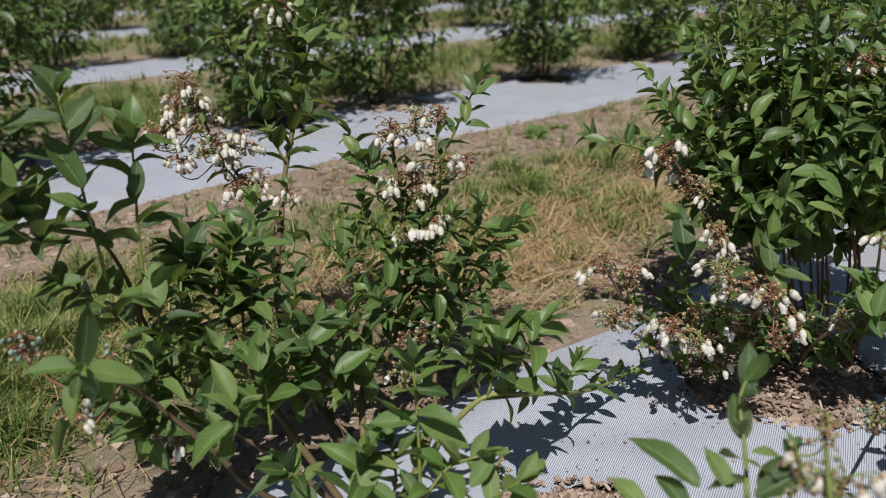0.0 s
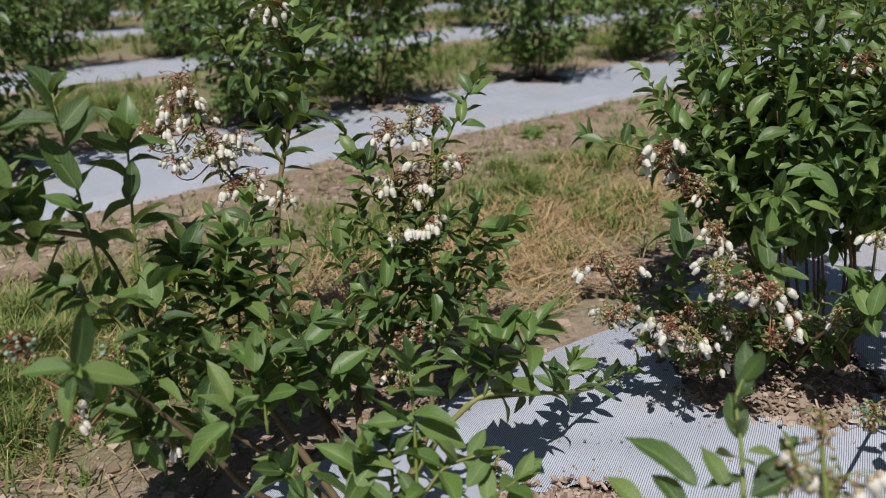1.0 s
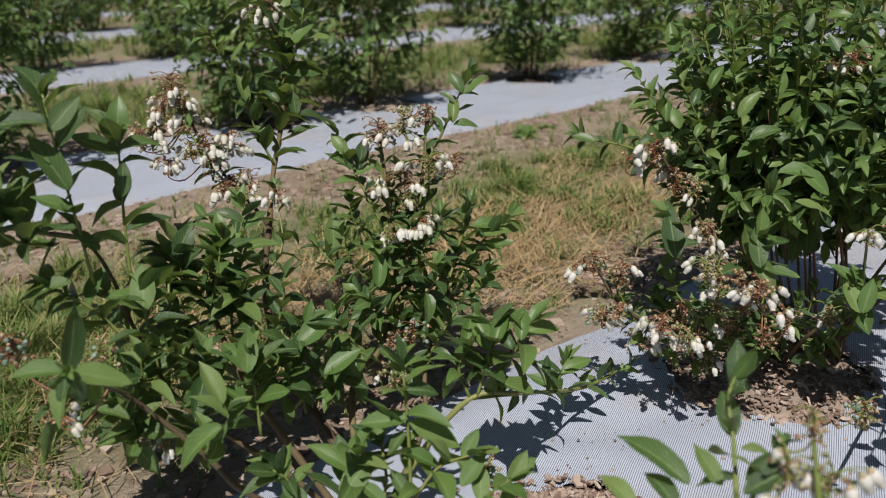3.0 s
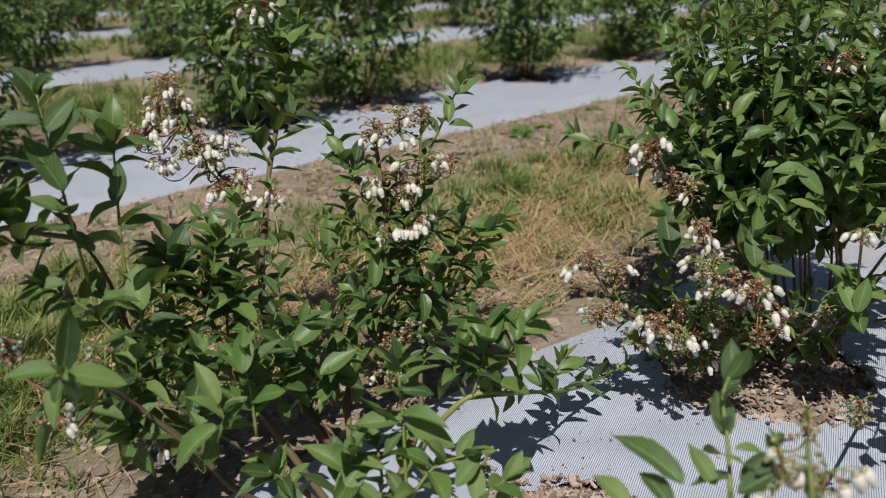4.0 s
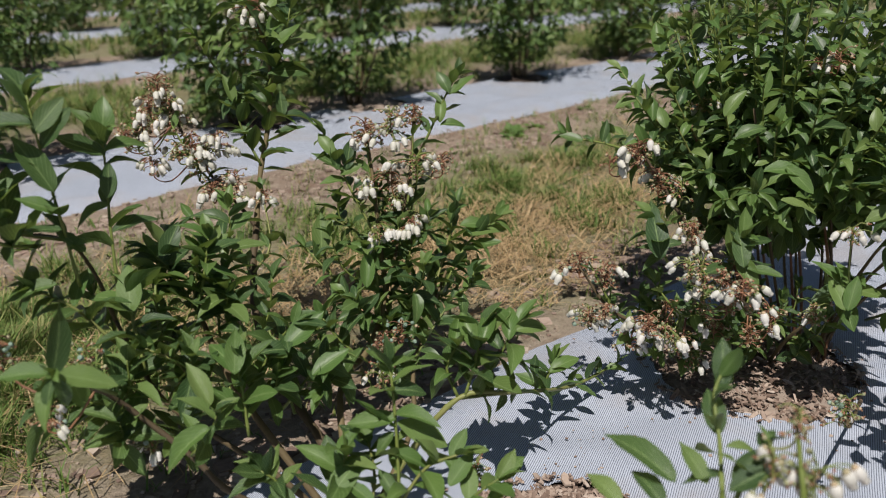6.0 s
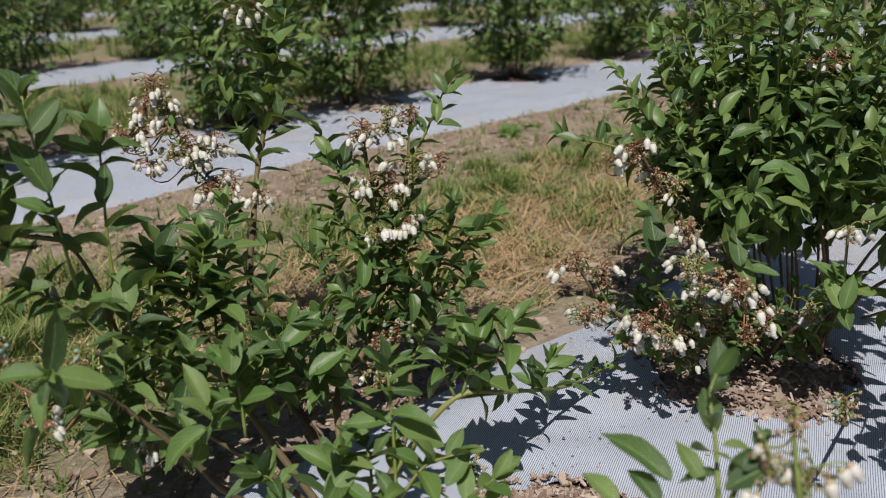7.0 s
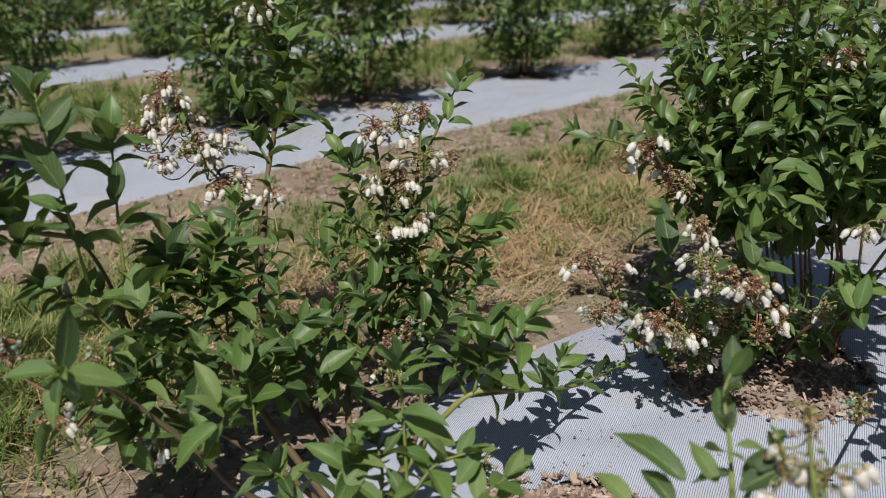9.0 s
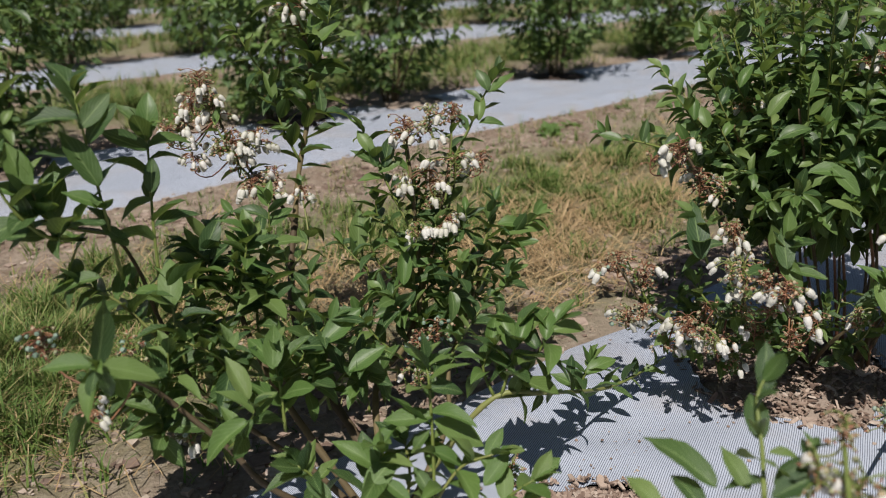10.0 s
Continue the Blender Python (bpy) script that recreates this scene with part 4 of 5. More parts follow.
low.cluster(V(1.008, 0.565, 0.328), 3, 7, spread=0.028)
low.cluster(V(0.974, 0.527, 0.288), 10, 6, spread=0.034, size=0.0165)
low.cluster(V(0.978, 0.463, 0.281), 6, 4, spread=0.026, size=0.0165)
low.cluster(V(0.993, 0.497, 0.296), 4, 10, spread=0.035)
low.cluster(V(0.931, 0.705, 0.266), 5, 5, 5, spread=0.034, size=0.0165)
low.cluster(V(0.948, 0.670, 0.248), 3, 10, 3, spread=0.035)
low.cluster(V(0.916, 0.673, 0.193), 6, 5, 3, spread=0.034, size=0.0165)
low.cluster(V(0.962, 0.600, 0.189), 10, 5, spread=0.034, size=0.0165)
low.cluster(V(0.976, 0.554, 0.165), 5, 4, spread=0.03, size=0.0165)
low.cluster(V(1.013, 0.543, 0.224), 2, 9, spread=0.035)
low.cluster(V(1.116, 0.517, 0.144), 2, 8, 3, spread=0.034)
low.cluster(V(1.167, 0.444, 0.186), 4, 9, spread=0.032)
low.cane(V(1.3, 0.4, 0), V(0.934, 0.293, 0.165), V(0.927, 0.295, 0.177), r0=0.003, r1=0.0016)
low.cluster(V(0.931, 0.298, 0.184), 2, 10, 5, spread=0.032)
low.leaf(V(0.951, 0.578, 0.300), V(0.15, 0.35, 0.92), V(-0.48, -0.29, 0.61), 0.075, False)
low.leaf(V(0.962, 0.588, 0.312), V(0.58, -0.63, 0.51), V(-0.32, -0.20, 0.74), 0.034, False)
low.leaf(V(0.960, 0.589, 0.308), V(-0.47, 0.87, 0.17), V(-0.32, -0.20, 0.74), 0.030, False)
low.leaf(V(0.958, 0.459, 0.318), V(0.19, 0.34, 0.92), V(-0.59, -0.28, 0.55), 0.056, False)
low.leaf(V(0.968, 0.460, 0.313), V(0.40, -0.91, -0.01), V(-0.17, -0.08, 0.87), 0.046, False)
low.leaf(V(0.971, 0.598, 0.255), V(0.03, 0.57, 0.82), V(-0.39, -0.24, 0.69), 0.026, False)
low.fill(V(1.156, 0.563, 0.138), 0.08, 0.05, 8, 0.036, leaves=6)
low.cane(V(1.163, 0.578, 0.115), V(1.097, 0.580, 0.117), V(1.049, 0.598, 0.097), r0=0.0025, r1=0.0015)
low.cluster(V(0.999, 0.593, 0.199), 2, 8, spread=0.034)
low.cluster(V(1.070, 0.550, 0.162), 1, 8, 2, spread=0.036)
low.cluster(V(0.970, 0.641, 0.149), 4, 5, spread=0.03)
low.cluster(V(1.048, 0.523, 0.220), 2, 10, spread=0.036)
low.cluster(V(1.044, 0.571, 0.110), 2, 6, 2, spread=0.03)
low.cluster(V(1.138, 0.497, 0.172), 1, 7, 3, spread=0.034)
low.fill(V(1.017, 0.646, 0.165), 0.06, 0.04, 6, 0.034, leaves=6)
low.fill(V(1.082, 0.612, 0.120), 0.08, 0.04, 8, 0.036, leaves=6)
low.fill(V(1.098, 0.603, 0.144), 0.09, 0.04, 9, 0.036, leaves=6)
low.fill(V(1.243, 0.531, 0.105), 0.09, 0.05, 9, 0.04, leaves=6)
low.cluster(V(0.937, 0.524, 0.301), 6, 4, spread=0.026, size=0.0165)
low.cluster(V(0.943, 0.503, 0.288), 3, 3, spread=0.026, size=0.0165)
low.cluster(V(0.947, 0.452, 0.294), 6, 4, spread=0.026, size=0.0165)
low.cluster(V(0.956, 0.485, 0.296), 2, 5, spread=0.020, size=0.0165)
low.cluster(V(0.936, 0.581, 0.203), 6, 3, spread=0.026, size=0.0165)
low.cluster(V(0.937, 0.554, 0.199), 3, 3, spread=0.026, size=0.0165)
low.cluster(V(0.905, 0.665, 0.199), 2, 3, spread=0.020, size=0.0165)
low.cluster(V(0.922, 0.648, 0.207), 2, 4, spread=0.020, size=0.0165)
low.cluster(V(1.012, 0.576, 0.330), 3, 3, spread=0.026, size=0.0165)
low.cluster(V(0.910, 0.708, 0.271), 2, 2, spread=0.020, size=0.0165)
low.cluster(V(0.937, 0.537, 0.182), 2, 2, spread=0.020, size=0.0165)
low.cluster(V(0.981, 0.452, 0.258), 2, 6, spread=0.020, size=0.0165)
low.finish()

# ---- shoots of the bush that stands closest ----
close = Bush((0.66, 0.16, 0.0), "blueberry shoots with broad fresh green leaves", 41)
close.cane((0.66, 0.16, 0.0), V(0.509, 0.225, 0.260), V(0.547, 0.259, 0.290), r0=0.004, r1=0.0026, material=GREEN_STEM)
close.cane((0.66, 0.16, 0.0), V(0.508, 0.170, 0.298), V(0.547, 0.196, 0.326), V(0.578, 0.217, 0.346), r0=0.004, r1=0.0018, material=GREEN_STEM)
close.shoot(V(0.547, 0.259, 0.290), V(0.579, 0.282, 0.313), V(0.600, 0.302, 0.340), V(0.620, 0.307, 0.355), n=4, size=0.04, spread=60, young=0.5, shrink=0.9)
close.shoot(V(0.548, 0.248, 0.285), V(0.564, 0.246, 0.305), V(0.580, 0.243, 0.326), n=3, size=0.04)
close.cluster(V(0.599, 0.227, 0.347), 0, 7, spread=0.026, size=0.014)
close.cluster(V(0.560, 0.226, 0.324), 7, 4, spread=0.024, size=0.014)
close.cluster(V(0.563, 0.195, 0.330), 11, 2, spread=0.026, size=0.016)
close.leaf(V(0.615, 0.302, 0.344), V(0.35, 0.31, 0.88), V(-0.59, -0.29, 0.61), 0.045, False)
close.leaf(V(0.588, 0.288, 0.312), V(0.30, 0.47, 0.83), V(-0.46, -0.22, 0.72), 0.046, False)
close.leaf(V(0.604, 0.300, 0.345), V(0.60, -0.66, 0.46), V(-0.31, -0.15, 0.79), 0.014, False)
close.leaf(V(0.523, 0.288, 0.296), V(-0.11, 0.84, 0.53), V(-0.30, -0.16, 0.82), 0.077, False, 0.6)
close.leaf(V(0.509, 0.289, 0.279), V(0.11, 0.74, 0.66), V(-0.28, -0.16, 0.84), 0.046, False)
close.leaf(V(0.551, 0.274, 0.288), V(0.12, 0.74, 0.66), V(-0.33, -0.16, 0.81), 0.042, False)
close.leaf(V(0.489, 0.317, 0.276), V(-0.02, 0.80, 0.59), V(-0.27, -0.17, 0.84), 0.041, True)
close.leaf(V(0.561, 0.267, 0.296), V(-0.59, 0.77, -0.26), V(-0.22, -0.11, 0.87), 0.035, False)
close.leaf(V(0.572, 0.272, 0.315), V(0.54, -0.80, 0.26), V(-0.23, -0.11, 0.86), 0.028, False)
close.leaf(V(0.555, 0.255, 0.298), V(0.64, -0.31, 0.71), V(-0.26, -0.12, 0.85), 0.042, False)
close.leaf(V(0.543, 0.251, 0.297), V(0.64, -0.51, 0.57), V(-0.22, -0.10, 0.87), 0.046, False)
close.finish()

# ---- the rows beyond ----


def row_bush(seed, height=0.8, n=150, leaves=10):
    """A bush of the further rows: canes, and foliage of real leaves grown along its shoots."""
    bush = Bush((0, 0, 0), "leafy blueberry bush in a row on pale ground fabric", seed)
    rnd = bush.rng
    for k in range(9):
        a = k * 2.4
        foot = Vector((math.cos(a), math.sin(a), 0)) * rnd.uniform(0.01, 0.05)
        top = Vector((math.cos(a) * rnd.uniform(0.08, 0.22), math.sin(a) * rnd.uniform(0.08, 0.22), height * rnd.uniform(0.45, 0.8)))
        bush.cane(foot, foot.lerp(top, 0.4), top, r0=0.006, r1=0.003)
    for k in range(n):
        a, t = rnd.uniform(0, 6.28), rnd.random()
        z = height * (0.2 + 0.78 * t)
        r = 0.38 * math.sqrt(max(0.05, 1 - ((t - 0.55) / 0.64) ** 2)) * rnd.uniform(0.35, 1.25)
        tip = Vector((math.cos(a) * r, math.sin(a) * r, z))
        root = Vector((tip.x * 0.4, tip.y * 0.4, z - 0.12))
        path = spline((root, root.lerp(tip, 0.6) + Vector((0, 0, -0.01)), tip + Vector((0, 0, 0.03))), 3)
        turn = rnd.uniform(0, 6.28)
        for i in range(leaves):
            s = (i + 0.5) / leaves * (len(path) - 1)
            p, way = path[int(s)].lerp(path[min(int(s) + 1, len(path) - 1)], s % 1), (path[-1] - path[0]).normalized()
            turn += 2.4
            side = Matrix.Rotation(turn, 3, way) @ way.orthogonal().normalized()
            bush.leaf(p, way * 0.6 + side + Vector((0, 0, 0.1)), way * 0.5 + Vector((rnd.uniform(-0.3, 0.3), rnd.uniform(-0.3, 0.3), 0.8)), 0.058 * rnd.uniform(0.7, 1.2), rnd.random() < 0.3)
    bush.finish(0)
    return bush.root


MODELS = [row_bush(101 + k, 0.74 + 0.05 * k) for k in range(4)]
spots = [(x, BEDS[1][1] - 0.1) for x in (0.6, 1.76, 2.36, 3.43, 4.5, 5.6, 6.7, 7.8)]
for row in range(2, len(BEDS)):
    spots += [(0.9 + 0.35 * row + 0.92 * i, (BEDS[row][0] + BEDS[row][1]) / 2 + 0.25) for i in range(9 + 3 * row)]
spots += [(2.45, 0.5), (3.5, 0.52)]
for i, (x, y) in enumerate(spots):
    m = pose(x + rng.uniform(-0.06, 0.06), y + rng.uniform(-0.04, 0.04), 0, rz=rng.uniform(0, 360))
    if i < 4:
        MODELS[i].matrix_basis = m
    else:
        copy_thing(MODELS[rng.randrange(4)], m)

# ---- grass, straw, clods, bark ----


def strips(name, items, material, label, category):
    """Thin bent blades joined into one mesh; each item: foot, middle, tip, width."""
    verts, faces = [], []
    for a, b, c, w in items:
        side = Vector((-(c - a).y, (c - a).x, 0))
        side = (side.normalized() if side.length > 1e-6 else Vector((1, 0, 0))) * w * 0.5
        k = len(verts)
        verts += [a - side, a + side, b - side * 0.8, b + side * 0.8, c]
        faces += [(k, k + 1, k + 3, k + 2), (k + 2, k + 3, k + 4)]
    ob = new(name, mesh_from(name, verts, faces, [material], smooth=False))
    return tagged(ob, label, category, kind="stuff")


def tuft(x, y):
    """The clumps in which the grass stands, 5 to 15 cm across."""
    return min(1.5, max(0.08, 0.6 + 2.4 * noise.noise((x * 8, y * 8, 4)) + 1.0 * noise.noise((x * 17, y * 17, 6))))


def turf(x, y):
    """How thick the grass stands at a place."""
    for (a, b), (c, d) in zip(BEDS, BEDS[1:]):
        if b < y < c:
            t = (y - b) / (c - b)
            if b < 1:
                lane = max(0.0, 1 - abs(t - 0.45) / 0.3)
            else:
                lane = max(0.0, 1 - abs(t - 0.42) / 0.46)
            return lane * (0.4 + 1.5 * noise.noise((x * 1.6, y * 2.1, 9))) * tuft(x, y)
    return 0.0


def grass(count, x0, x1, y0, y1, tall, wide, name="grass"):
    items = []
    while len(items) < count:
        x, y = rng.uniform(x0, x1), rng.uniform(y0, y1)
        if in_bed(y, 0.03) or rng.random() > turf(x, y) + 0.02:
            continue
        z = ground_height(x, y) - 0.004
        high = tall * (0.55 + 0.5 * tuft(x, y))
        for _ in range(5):
            a = rng.uniform(0, 6.28)
            h, lean = high * rng.uniform(0.35, 1.2), high * rng.uniform(0.2, 1.3)
            foot = Vector((x + rng.uniform(-0.012, 0.012), y + rng.uniform(-0.012, 0.012), z))
            out = Vector((math.cos(a), math.sin(a), 0))
            items.append((foot, foot + out * lean * 0.35 + Vector((0, 0, h * 0.65)), foot + out * lean + Vector((0, 0, h)), wide * rng.uniform(0.6, 1.3)))
    strips(name, items, GRASS, "short uneven green grass in the aisle", "grass")


grass(50000, -0.2, 5.0, 0.95, 2.4, 0.043, 0.0034)
grass(6000, -0.4, 0.7, 1.15, 1.95, 0.06, 0.003)
grass(7000, -0.4, 0.4, 1.15, 1.75, 0.07, 0.0034)
grass(32000, 0.0, 7.5, 3.25, 4.95, 0.07, 0.005)
grass(14000, 0.5, 12.0, 5.8, 7.5, 0.08, 0.009)
grass(9000, 1.0, 16.0, 8.3, 15.0, 0.11, 0.018)

straw = []
while len(straw) < 13500:
    x, y = rng.uniform(-0.2, 4.5), rng.gauss(1.27, 0.19)
    if y < 0.98 or y > 2.35 or rng.random() > 0.5 + 1.2 * noise.noise((x * 1.1 + 3, y * 1.5, 2)) - (0.05 if x < 0.6 else 0):
        continue
    a, l = rng.gauss(0.35, 1.2), rng.uniform(0.02, 0.1)
    foot = Vector((x, y, ground_height(x, y) + rng.uniform(0.0, 0.022)))
    way = Vector((math.cos(a), math.sin(a), rng.uniform(-0.12, 0.18)))
    bend = Vector((rng.uniform(-0.3, 0.3), rng.uniform(-0.3, 0.3), rng.uniform(0, 0.22))) * l
    straw.append((foot, foot + way * l * 0.5 + bend, foot + way * l, rng.uniform(0.001, 0.003)))
# longer stalks in loose wisps
while len(straw) < 16300:
    x, y = rng.uniform(-0.2, 4.0), rng.gauss(1.3, 0.22)
    if y < 1.0 or y > 2.3 or rng.random() > 0.45 + 1.3 * noise.noise((x * 1.1 + 3, y * 1.5, 2)):
        continue
    heading = rng.uniform(-0.9, 1.5)
    for _ in range(rng.randint(5, 12)):
        a, l = heading + rng.gauss(0, 0.35), rng.uniform(0.07, 0.2)
        px, py = x + rng.gauss(0, 0.025), y + rng.gauss(0, 0.025)
        foot = Vector((px, py, ground_height(px, py) + rng.uniform(0.004, 0.03)))
        way = Vector((math.cos(a), math.sin(a), rng.uniform(-0.05, 0.22)))
        bend = Vector((rng.uniform(-0.2, 0.2), rng.uniform(-0.2, 0.2), rng.uniform(0.02, 0.2))) * l
        straw.append((foot, foot + way * l * 0.5 + bend, foot + way * l, rng.uniform(0.0012, 0.0032)))
count = len(straw)
while len(straw) < count + 1100:
    x, y = rng.uniform(-0.3, 0.85), rng.uniform(1.0, 2.0)
    a, l = rng.uniform(0, 6.28), rng.uniform(0.03, 0.13)
    foot = Vector((x, y, ground_height(x, y) + rng.uniform(0.003, 0.03)))
    way = Vector((math.cos(a), math.sin(a), rng.uniform(-0.2, 0.35)))
    bend = Vector((rng.uniform(-0.3, 0.3), rng.uniform(-0.3, 0.3), rng.uniform(0, 0.3))) * l
    straw.append((foot, foot + way * l * 0.5 + bend, foot + way * l, rng.uniform(0.001, 0.0026)))
strips("straw", straw, STRAW, "loose pale dry straw strewn in the aisle", "straw")


def lump(size, flat, rnd):
    """A rough stone-like lump: an eight-cornered block with shaken corners."""
    verts = [Vector((x * rnd.uniform(0.6, 1), y * rnd.uniform(0.6, 1), z * rnd.uniform(0.6, 1) * flat)) * size * 0.5 for x in (-1, 1) for y in (-1, 1) for z in (-1, 1)]
    faces = [(0, 1, 3, 2), (4, 6, 7, 5), (0, 4, 5, 1), (2, 3, 7, 6), (0, 2, 6, 4), (1, 5, 7, 3)]
    return verts, faces


def scatter_lumps(name, spots, material, label, category):
    verts, faces = [], []
    for p, size, flat in spots:
        v, f = lump(size, flat, rng)
        turn = Matrix.Rotation(rng.uniform(0, 6.28), 3, "Z")
        k = len(verts)
        verts += [turn @ q + p for q in v]
        faces += [tuple(i + k for i in face) for face in f]
    ob = new(name, mesh_from(name, verts, faces, [material], smooth=False))
    return tagged(ob, label, category, kind="stuff")


clods = []
while len(clods) < 5200:
    x, y = rng.uniform(-0.2, 4.8), rng.uniform(0.9, 2.45)
    t = (y - 0.9) / 1.5
    if rng.random() > 0.25 + 1.6 * abs(t - 0.45):
        continue
    s = 0.004 + 0.018 * rng.random() ** 3
    clods.append((Vector((x, y, ground_height(x, y) + s * 0.1)), s, 0.7))
scatter_lumps("soil_clods", clods, CLOD, "loose sandy soil clods and pebbles", "soil")


debris = []
while len(debris) < 4200:
    x, y = rng.uniform(-0.2, 5.2), rng.choice((rng.gauss(2.2, 0.16), rng.gauss(1.0, 0.08)))
    if in_bed(y, 0.01) or rng.random() > 0.35 + 1.6 * noise.noise((x * 2.3, y * 5, 7)):
        continue
    s = 0.004 + 0.03 * rng.random() ** 4
    debris.append((Vector((x, y, ground_height(x, y) + 0.002)), s, 0.25))
scatter_lumps("soil_debris", debris, CHIP, "reddish brown bark and leaf debris on bare soil", "debris")


def bark_bed(hole, parts):
    """The mulch in a planting hole: a low mound, with chips lying on it."""
    hx, hy, r = hole
    verts, faces, n, m = [Vector((hx, hy, 0.022))], [], 48, 7
    for j in range(1, m + 1):
        for i in range(n):
            a = 2 * math.pi * i / n
            k = j / m
            q = r * 1.12 * k * (1 + 0.15 * noise.noise((math.cos(a) * 2, math.sin(a) * 2, hx)))
            verts.append(Vector((hx + q * math.cos(a), hy + q * math.sin(a), 0.022 * (1 - k ** 3) + 0.006 * noise.noise((a * 3, k * 5, hx)) * (1 - k))))
    for i in range(n):
        faces.append((0, 1 + i, 1 + (i + 1) % n))
        for j in range(m - 1):
            a, b = 1 + j * n + i, 1 + j * n + (i + 1) % n
            faces.append((a, a + n, b + n, b))
    ob = tagged(new("bark_mulch", mesh_from("bark_mulch", verts, faces, [CHIP_BED])), "brown bark mulch in the planting hole of the fabric", "mulch")
    loose = []
    for i in range(parts):
        a, k = rng.uniform(0, 6.28), math.sqrt(rng.random()) * 1.06
        p = Vector((hx + r * k * math.cos(a), hy + r * k * math.sin(a), 0.024 * max(0.0, 1 - k ** 3) + 0.008 + (0.012 if k > 0.97 else 0)))
        m = Matrix.Translation(p) @ Euler((rng.gauss(0, 0.4), rng.gauss(0, 0.4), rng.uniform(0, 6.28))).to_matrix().to_4x4()
        s = 0.22 + 1.2 * rng.random() ** 3.5
        m = m @ Matrix.Diagonal((s, s * rng.uniform(0.7, 1.2), s, 1))
        if i < 260:
            place("bark_chip", rng.choice(CHIP_MESHES), ob, m)
        else:
            v, f = rng.choice(CHIP_DATA)
            loose.append(([m @ Vector(q) for q in v], f, 0))
    if loose:
        v, f, s = join_data(loose)
        tagged(place("bark_litter", mesh_from("bark_litter", v, f, [CHIP], smooth=False), ob), kind="stuff")


def chip_data(rnd):
    l, w, h = rnd.uniform(0.008, 0.03), rnd.uniform(0.003, 0.01), rnd.uniform(0.001, 0.0028)
    outline = [(-0.5, -0.3), (-0.2, -0.5), (0.3, -0.45), (0.5, -0.1), (0.42, 0.35), (0.05, 0.5), (-0.42, 0.4)]
    outline = [(x * l * rnd.uniform(0.8, 1.1), y * w * rnd.uniform(0.8, 1.1)) for x, y in outline]
    verts = [(x, y, -h * 0.5) for x, y in outline] + [(x * 0.9, y * 0.85, h * rnd.uniform(0.3, 0.8)) for x, y in outline]
    n = len(outline)
    faces = [tuple(range(n))[::-1], tuple(range(n, 2 * n))] + [(i, (i + 1) % n, (i + 1) % n + n, i + n) for i in range(n)]
    return verts, faces


CHIP_DATA = [chip_data(random.Random(300 + k)) for k in range(9)]
CHIP_MESHES = [mesh_from("bark_chip", v, f, [CHIP], smooth=False) for v, f in CHIP_DATA]
CHIP_BED = plain_material("bark_fines", [(0.3, (0.06, 0.04, 0.031)), (0.5, (0.155, 0.11, 0.087)), (0.7, (0.29, 0.23, 0.19))], 0.95, 420, bump=1.0)
for hole in HOLES:
    bark_bed(hole, 3400)
for x in (0.6, 1.76, 2.36, 3.43, 4.5):
    bark_bed((x, BEDS[1][1] - 0.14, 0.17), 60)


def weed(base, seed, n=16, size=0.05):
    """A low broad-leaved weed: a rosette of leaves on short stalks."""
    rnd = random.Random(seed)
    root = tagged(new("weed"), "small fresh green weed growing in bare soil", "weed", "weeds in the aisle")
    root.location = base
    for i in range(n):
        a, lift = i * 2.4, rnd.uniform(0.15, 1.1)
        way = Vector((math.cos(a), math.sin(a), lift))
        foot = Vector((math.cos(a), math.sin(a), 0)) * rnd.uniform(0.0, 0.02)
        place("leaf", rnd.choice(YOUNG_MESHES), root, leaf_matrix(foot, way, Vector((0, 0, 1)), size * rnd.uniform(0.6, 1.1)))


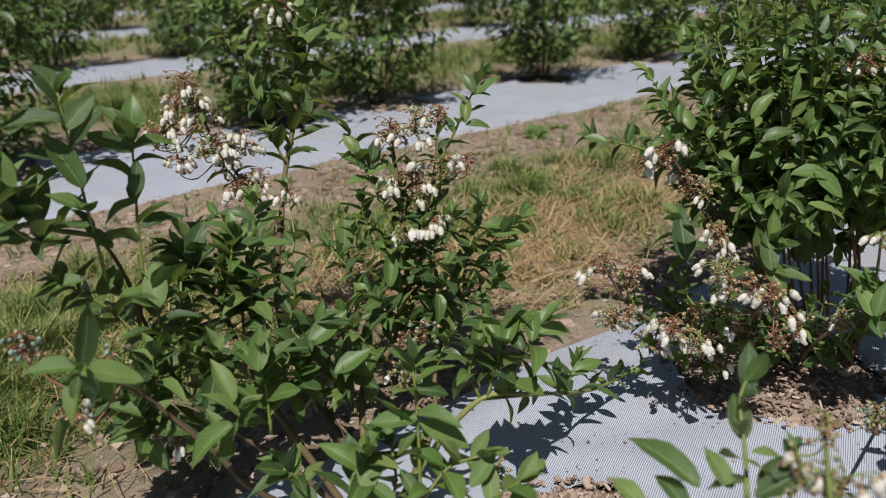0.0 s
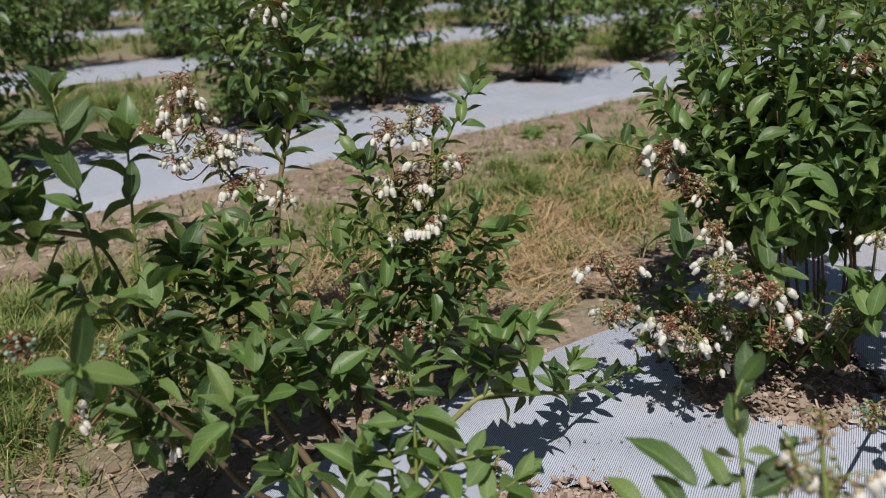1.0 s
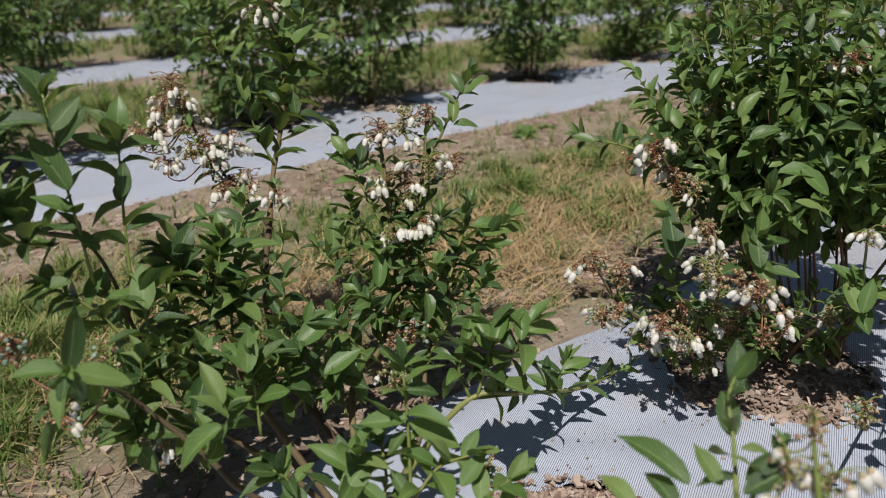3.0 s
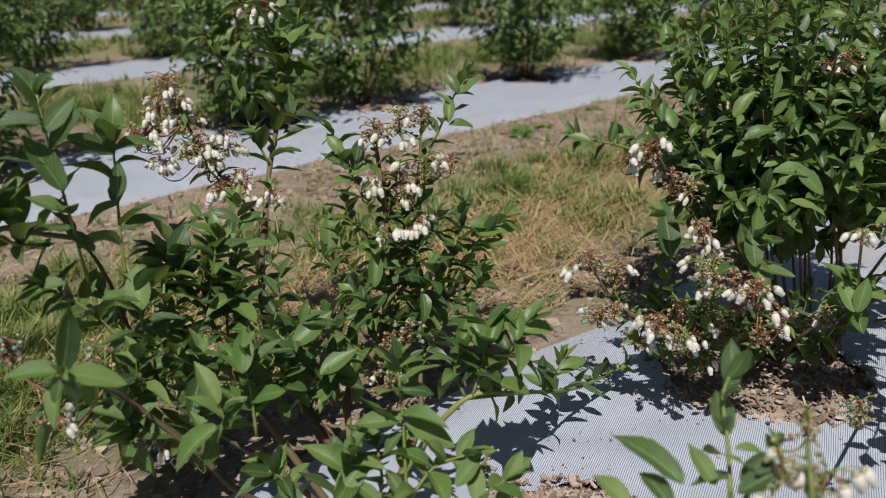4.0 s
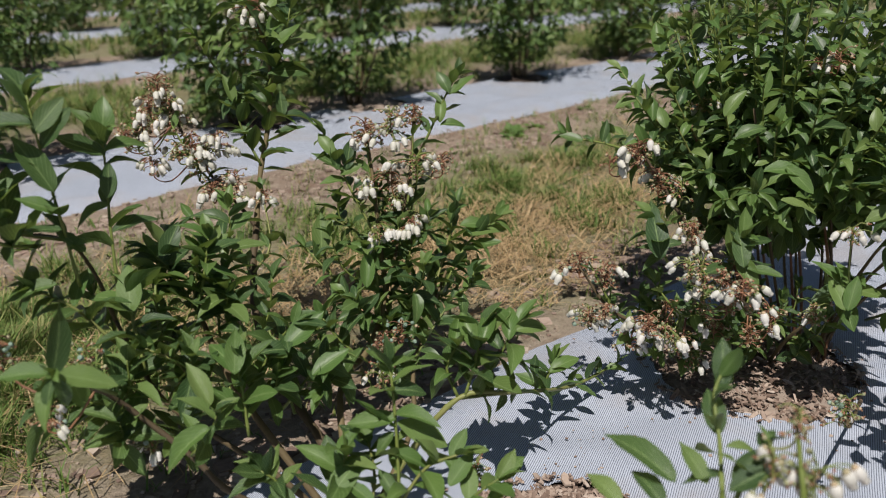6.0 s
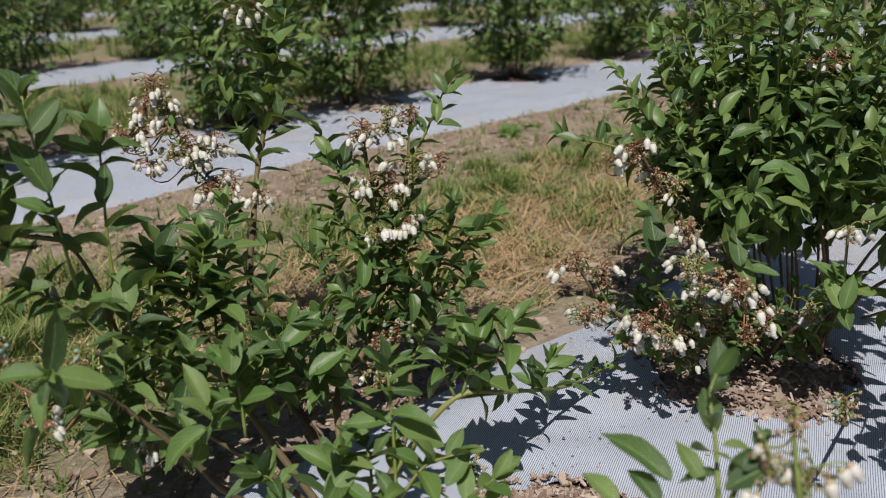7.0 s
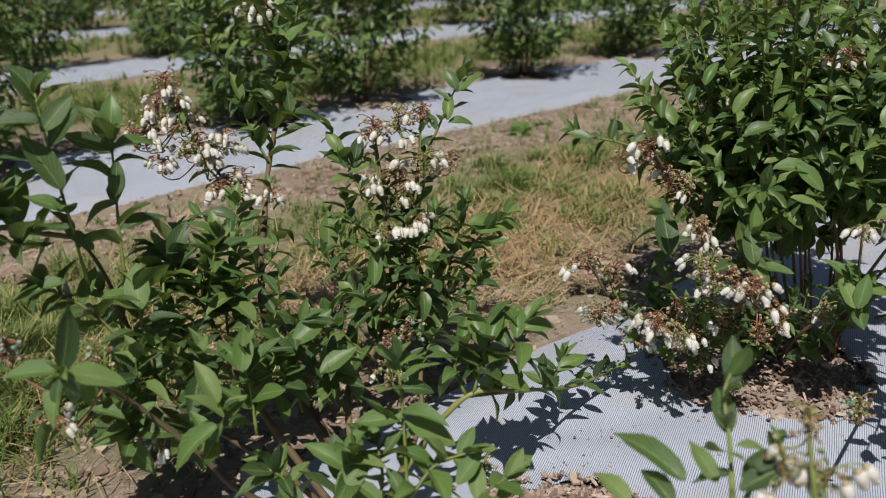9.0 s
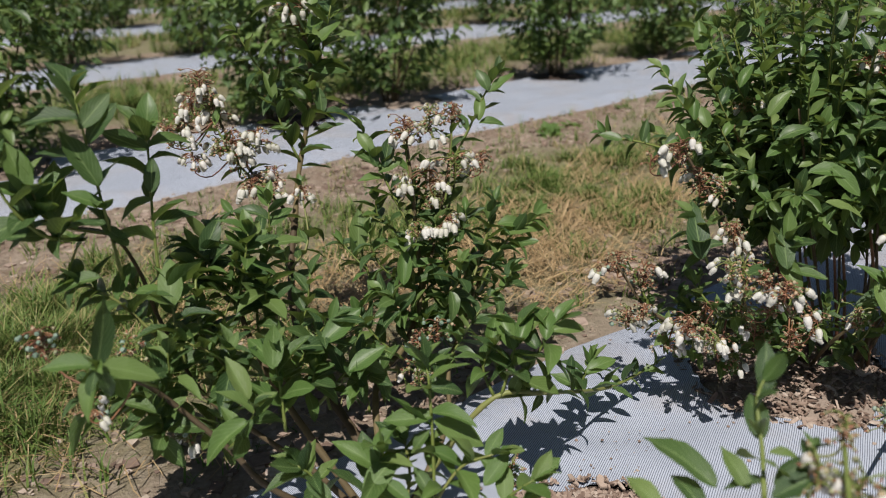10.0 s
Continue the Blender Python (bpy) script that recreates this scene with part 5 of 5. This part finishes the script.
for k, (x, y, n, size) in enumerate(((2.44, 2.22, 26, 0.06), (2.36, 2.16, 14, 0.05), (2.56, 2.2, 12, 0.045), (2.0, 2.12, 8, 0.03), (3.0, 2.3, 10, 0.04), (0.55, 2.2, 16, 0.05), (1.9, 1.15, 8, 0.03))):
    weed((x, y, ground_height(x, y)), 500 + k, n, size)

litter = []
for hx, hy, r in HOLES:
    for _ in range(110):
        a, d = rng.uniform(0, 6.28), r * (1.0 + abs(rng.gauss(0, 0.35)))
        litter.append((Vector((hx + d * math.cos(a), hy + d * math.sin(a), 0.016)), rng.uniform(0.002, 0.006), 0.3))
for _ in range(170):
    litter.append((Vector((rng.gauss(0.87, 0.05), rng.gauss(0.57, 0.04), 0.017)), 0.0012 + 0.005 * rng.random() ** 4, 0.18))
scatter_lumps("bark_crumbs", [q for q in litter if 0.12 < q[0].y < 0.86], CHIP, "brown bark crumbs spilled on the pale fabric", "bark")


def sway(bush, rows):
    """Small leaning of a bush in the wind about its base: seconds, degrees to the right of the view, degrees away from it."""
    walk(bush, [(t, Matrix.Translation(bush.location) @ Matrix.Rotation(radians(a), 4, Vector((0.61, 0.79, 0))) @ Matrix.Rotation(radians(b), 4, Vector((0.79, -0.61, 0)))) for t, a, b in rows])


def motions():
    sway(low.root, SWAY_LOW)
    sway(middle.root, SWAY_MIDDLE)


SWAY_LOW = [(0, -0.2, 0), (0.5, -0.15, 0), (1, 0.15, 0), (1.5, 0.0, 0.1), (2, -0.4, 0), (2.5, -0.25, 0), (3.2, 0.1, 0), (4, 0.15, 0), (4.5, 0, 0), (5, -0.5, 0), (5.5, -0.6, -0.1), (6.2, -0.5, 0), (7, -0.4, 0), (7.5, -0.25, -0.1), (8, -0.45, 0), (8.5, -0.45, 0), (9, -0.3, -0.1), (9.5, -0.3, -0.2), (10, -0.4, -0.2)]
SWAY_MIDDLE = [(0, 0.1, 0), (0.5, 0.06, 0), (1, 0.02, 0), (1.5, 0.06, 0), (2, 0.08, 0), (2.5, 0.05, 0), (3.2, 0.0, 0), (4, 0.04, 0), (4.5, 0, 0), (5, 0, 0), (5.5, -0.02, 0), (6.2, 0.0, 0), (7, 0.02, 0), (7.5, 0.08, 0), (8, 0.02, 0), (8.5, 0.03, 0), (9, 0.03, 0), (9.5, 0.02, 0), (10, 0.04, 0)]
motions()
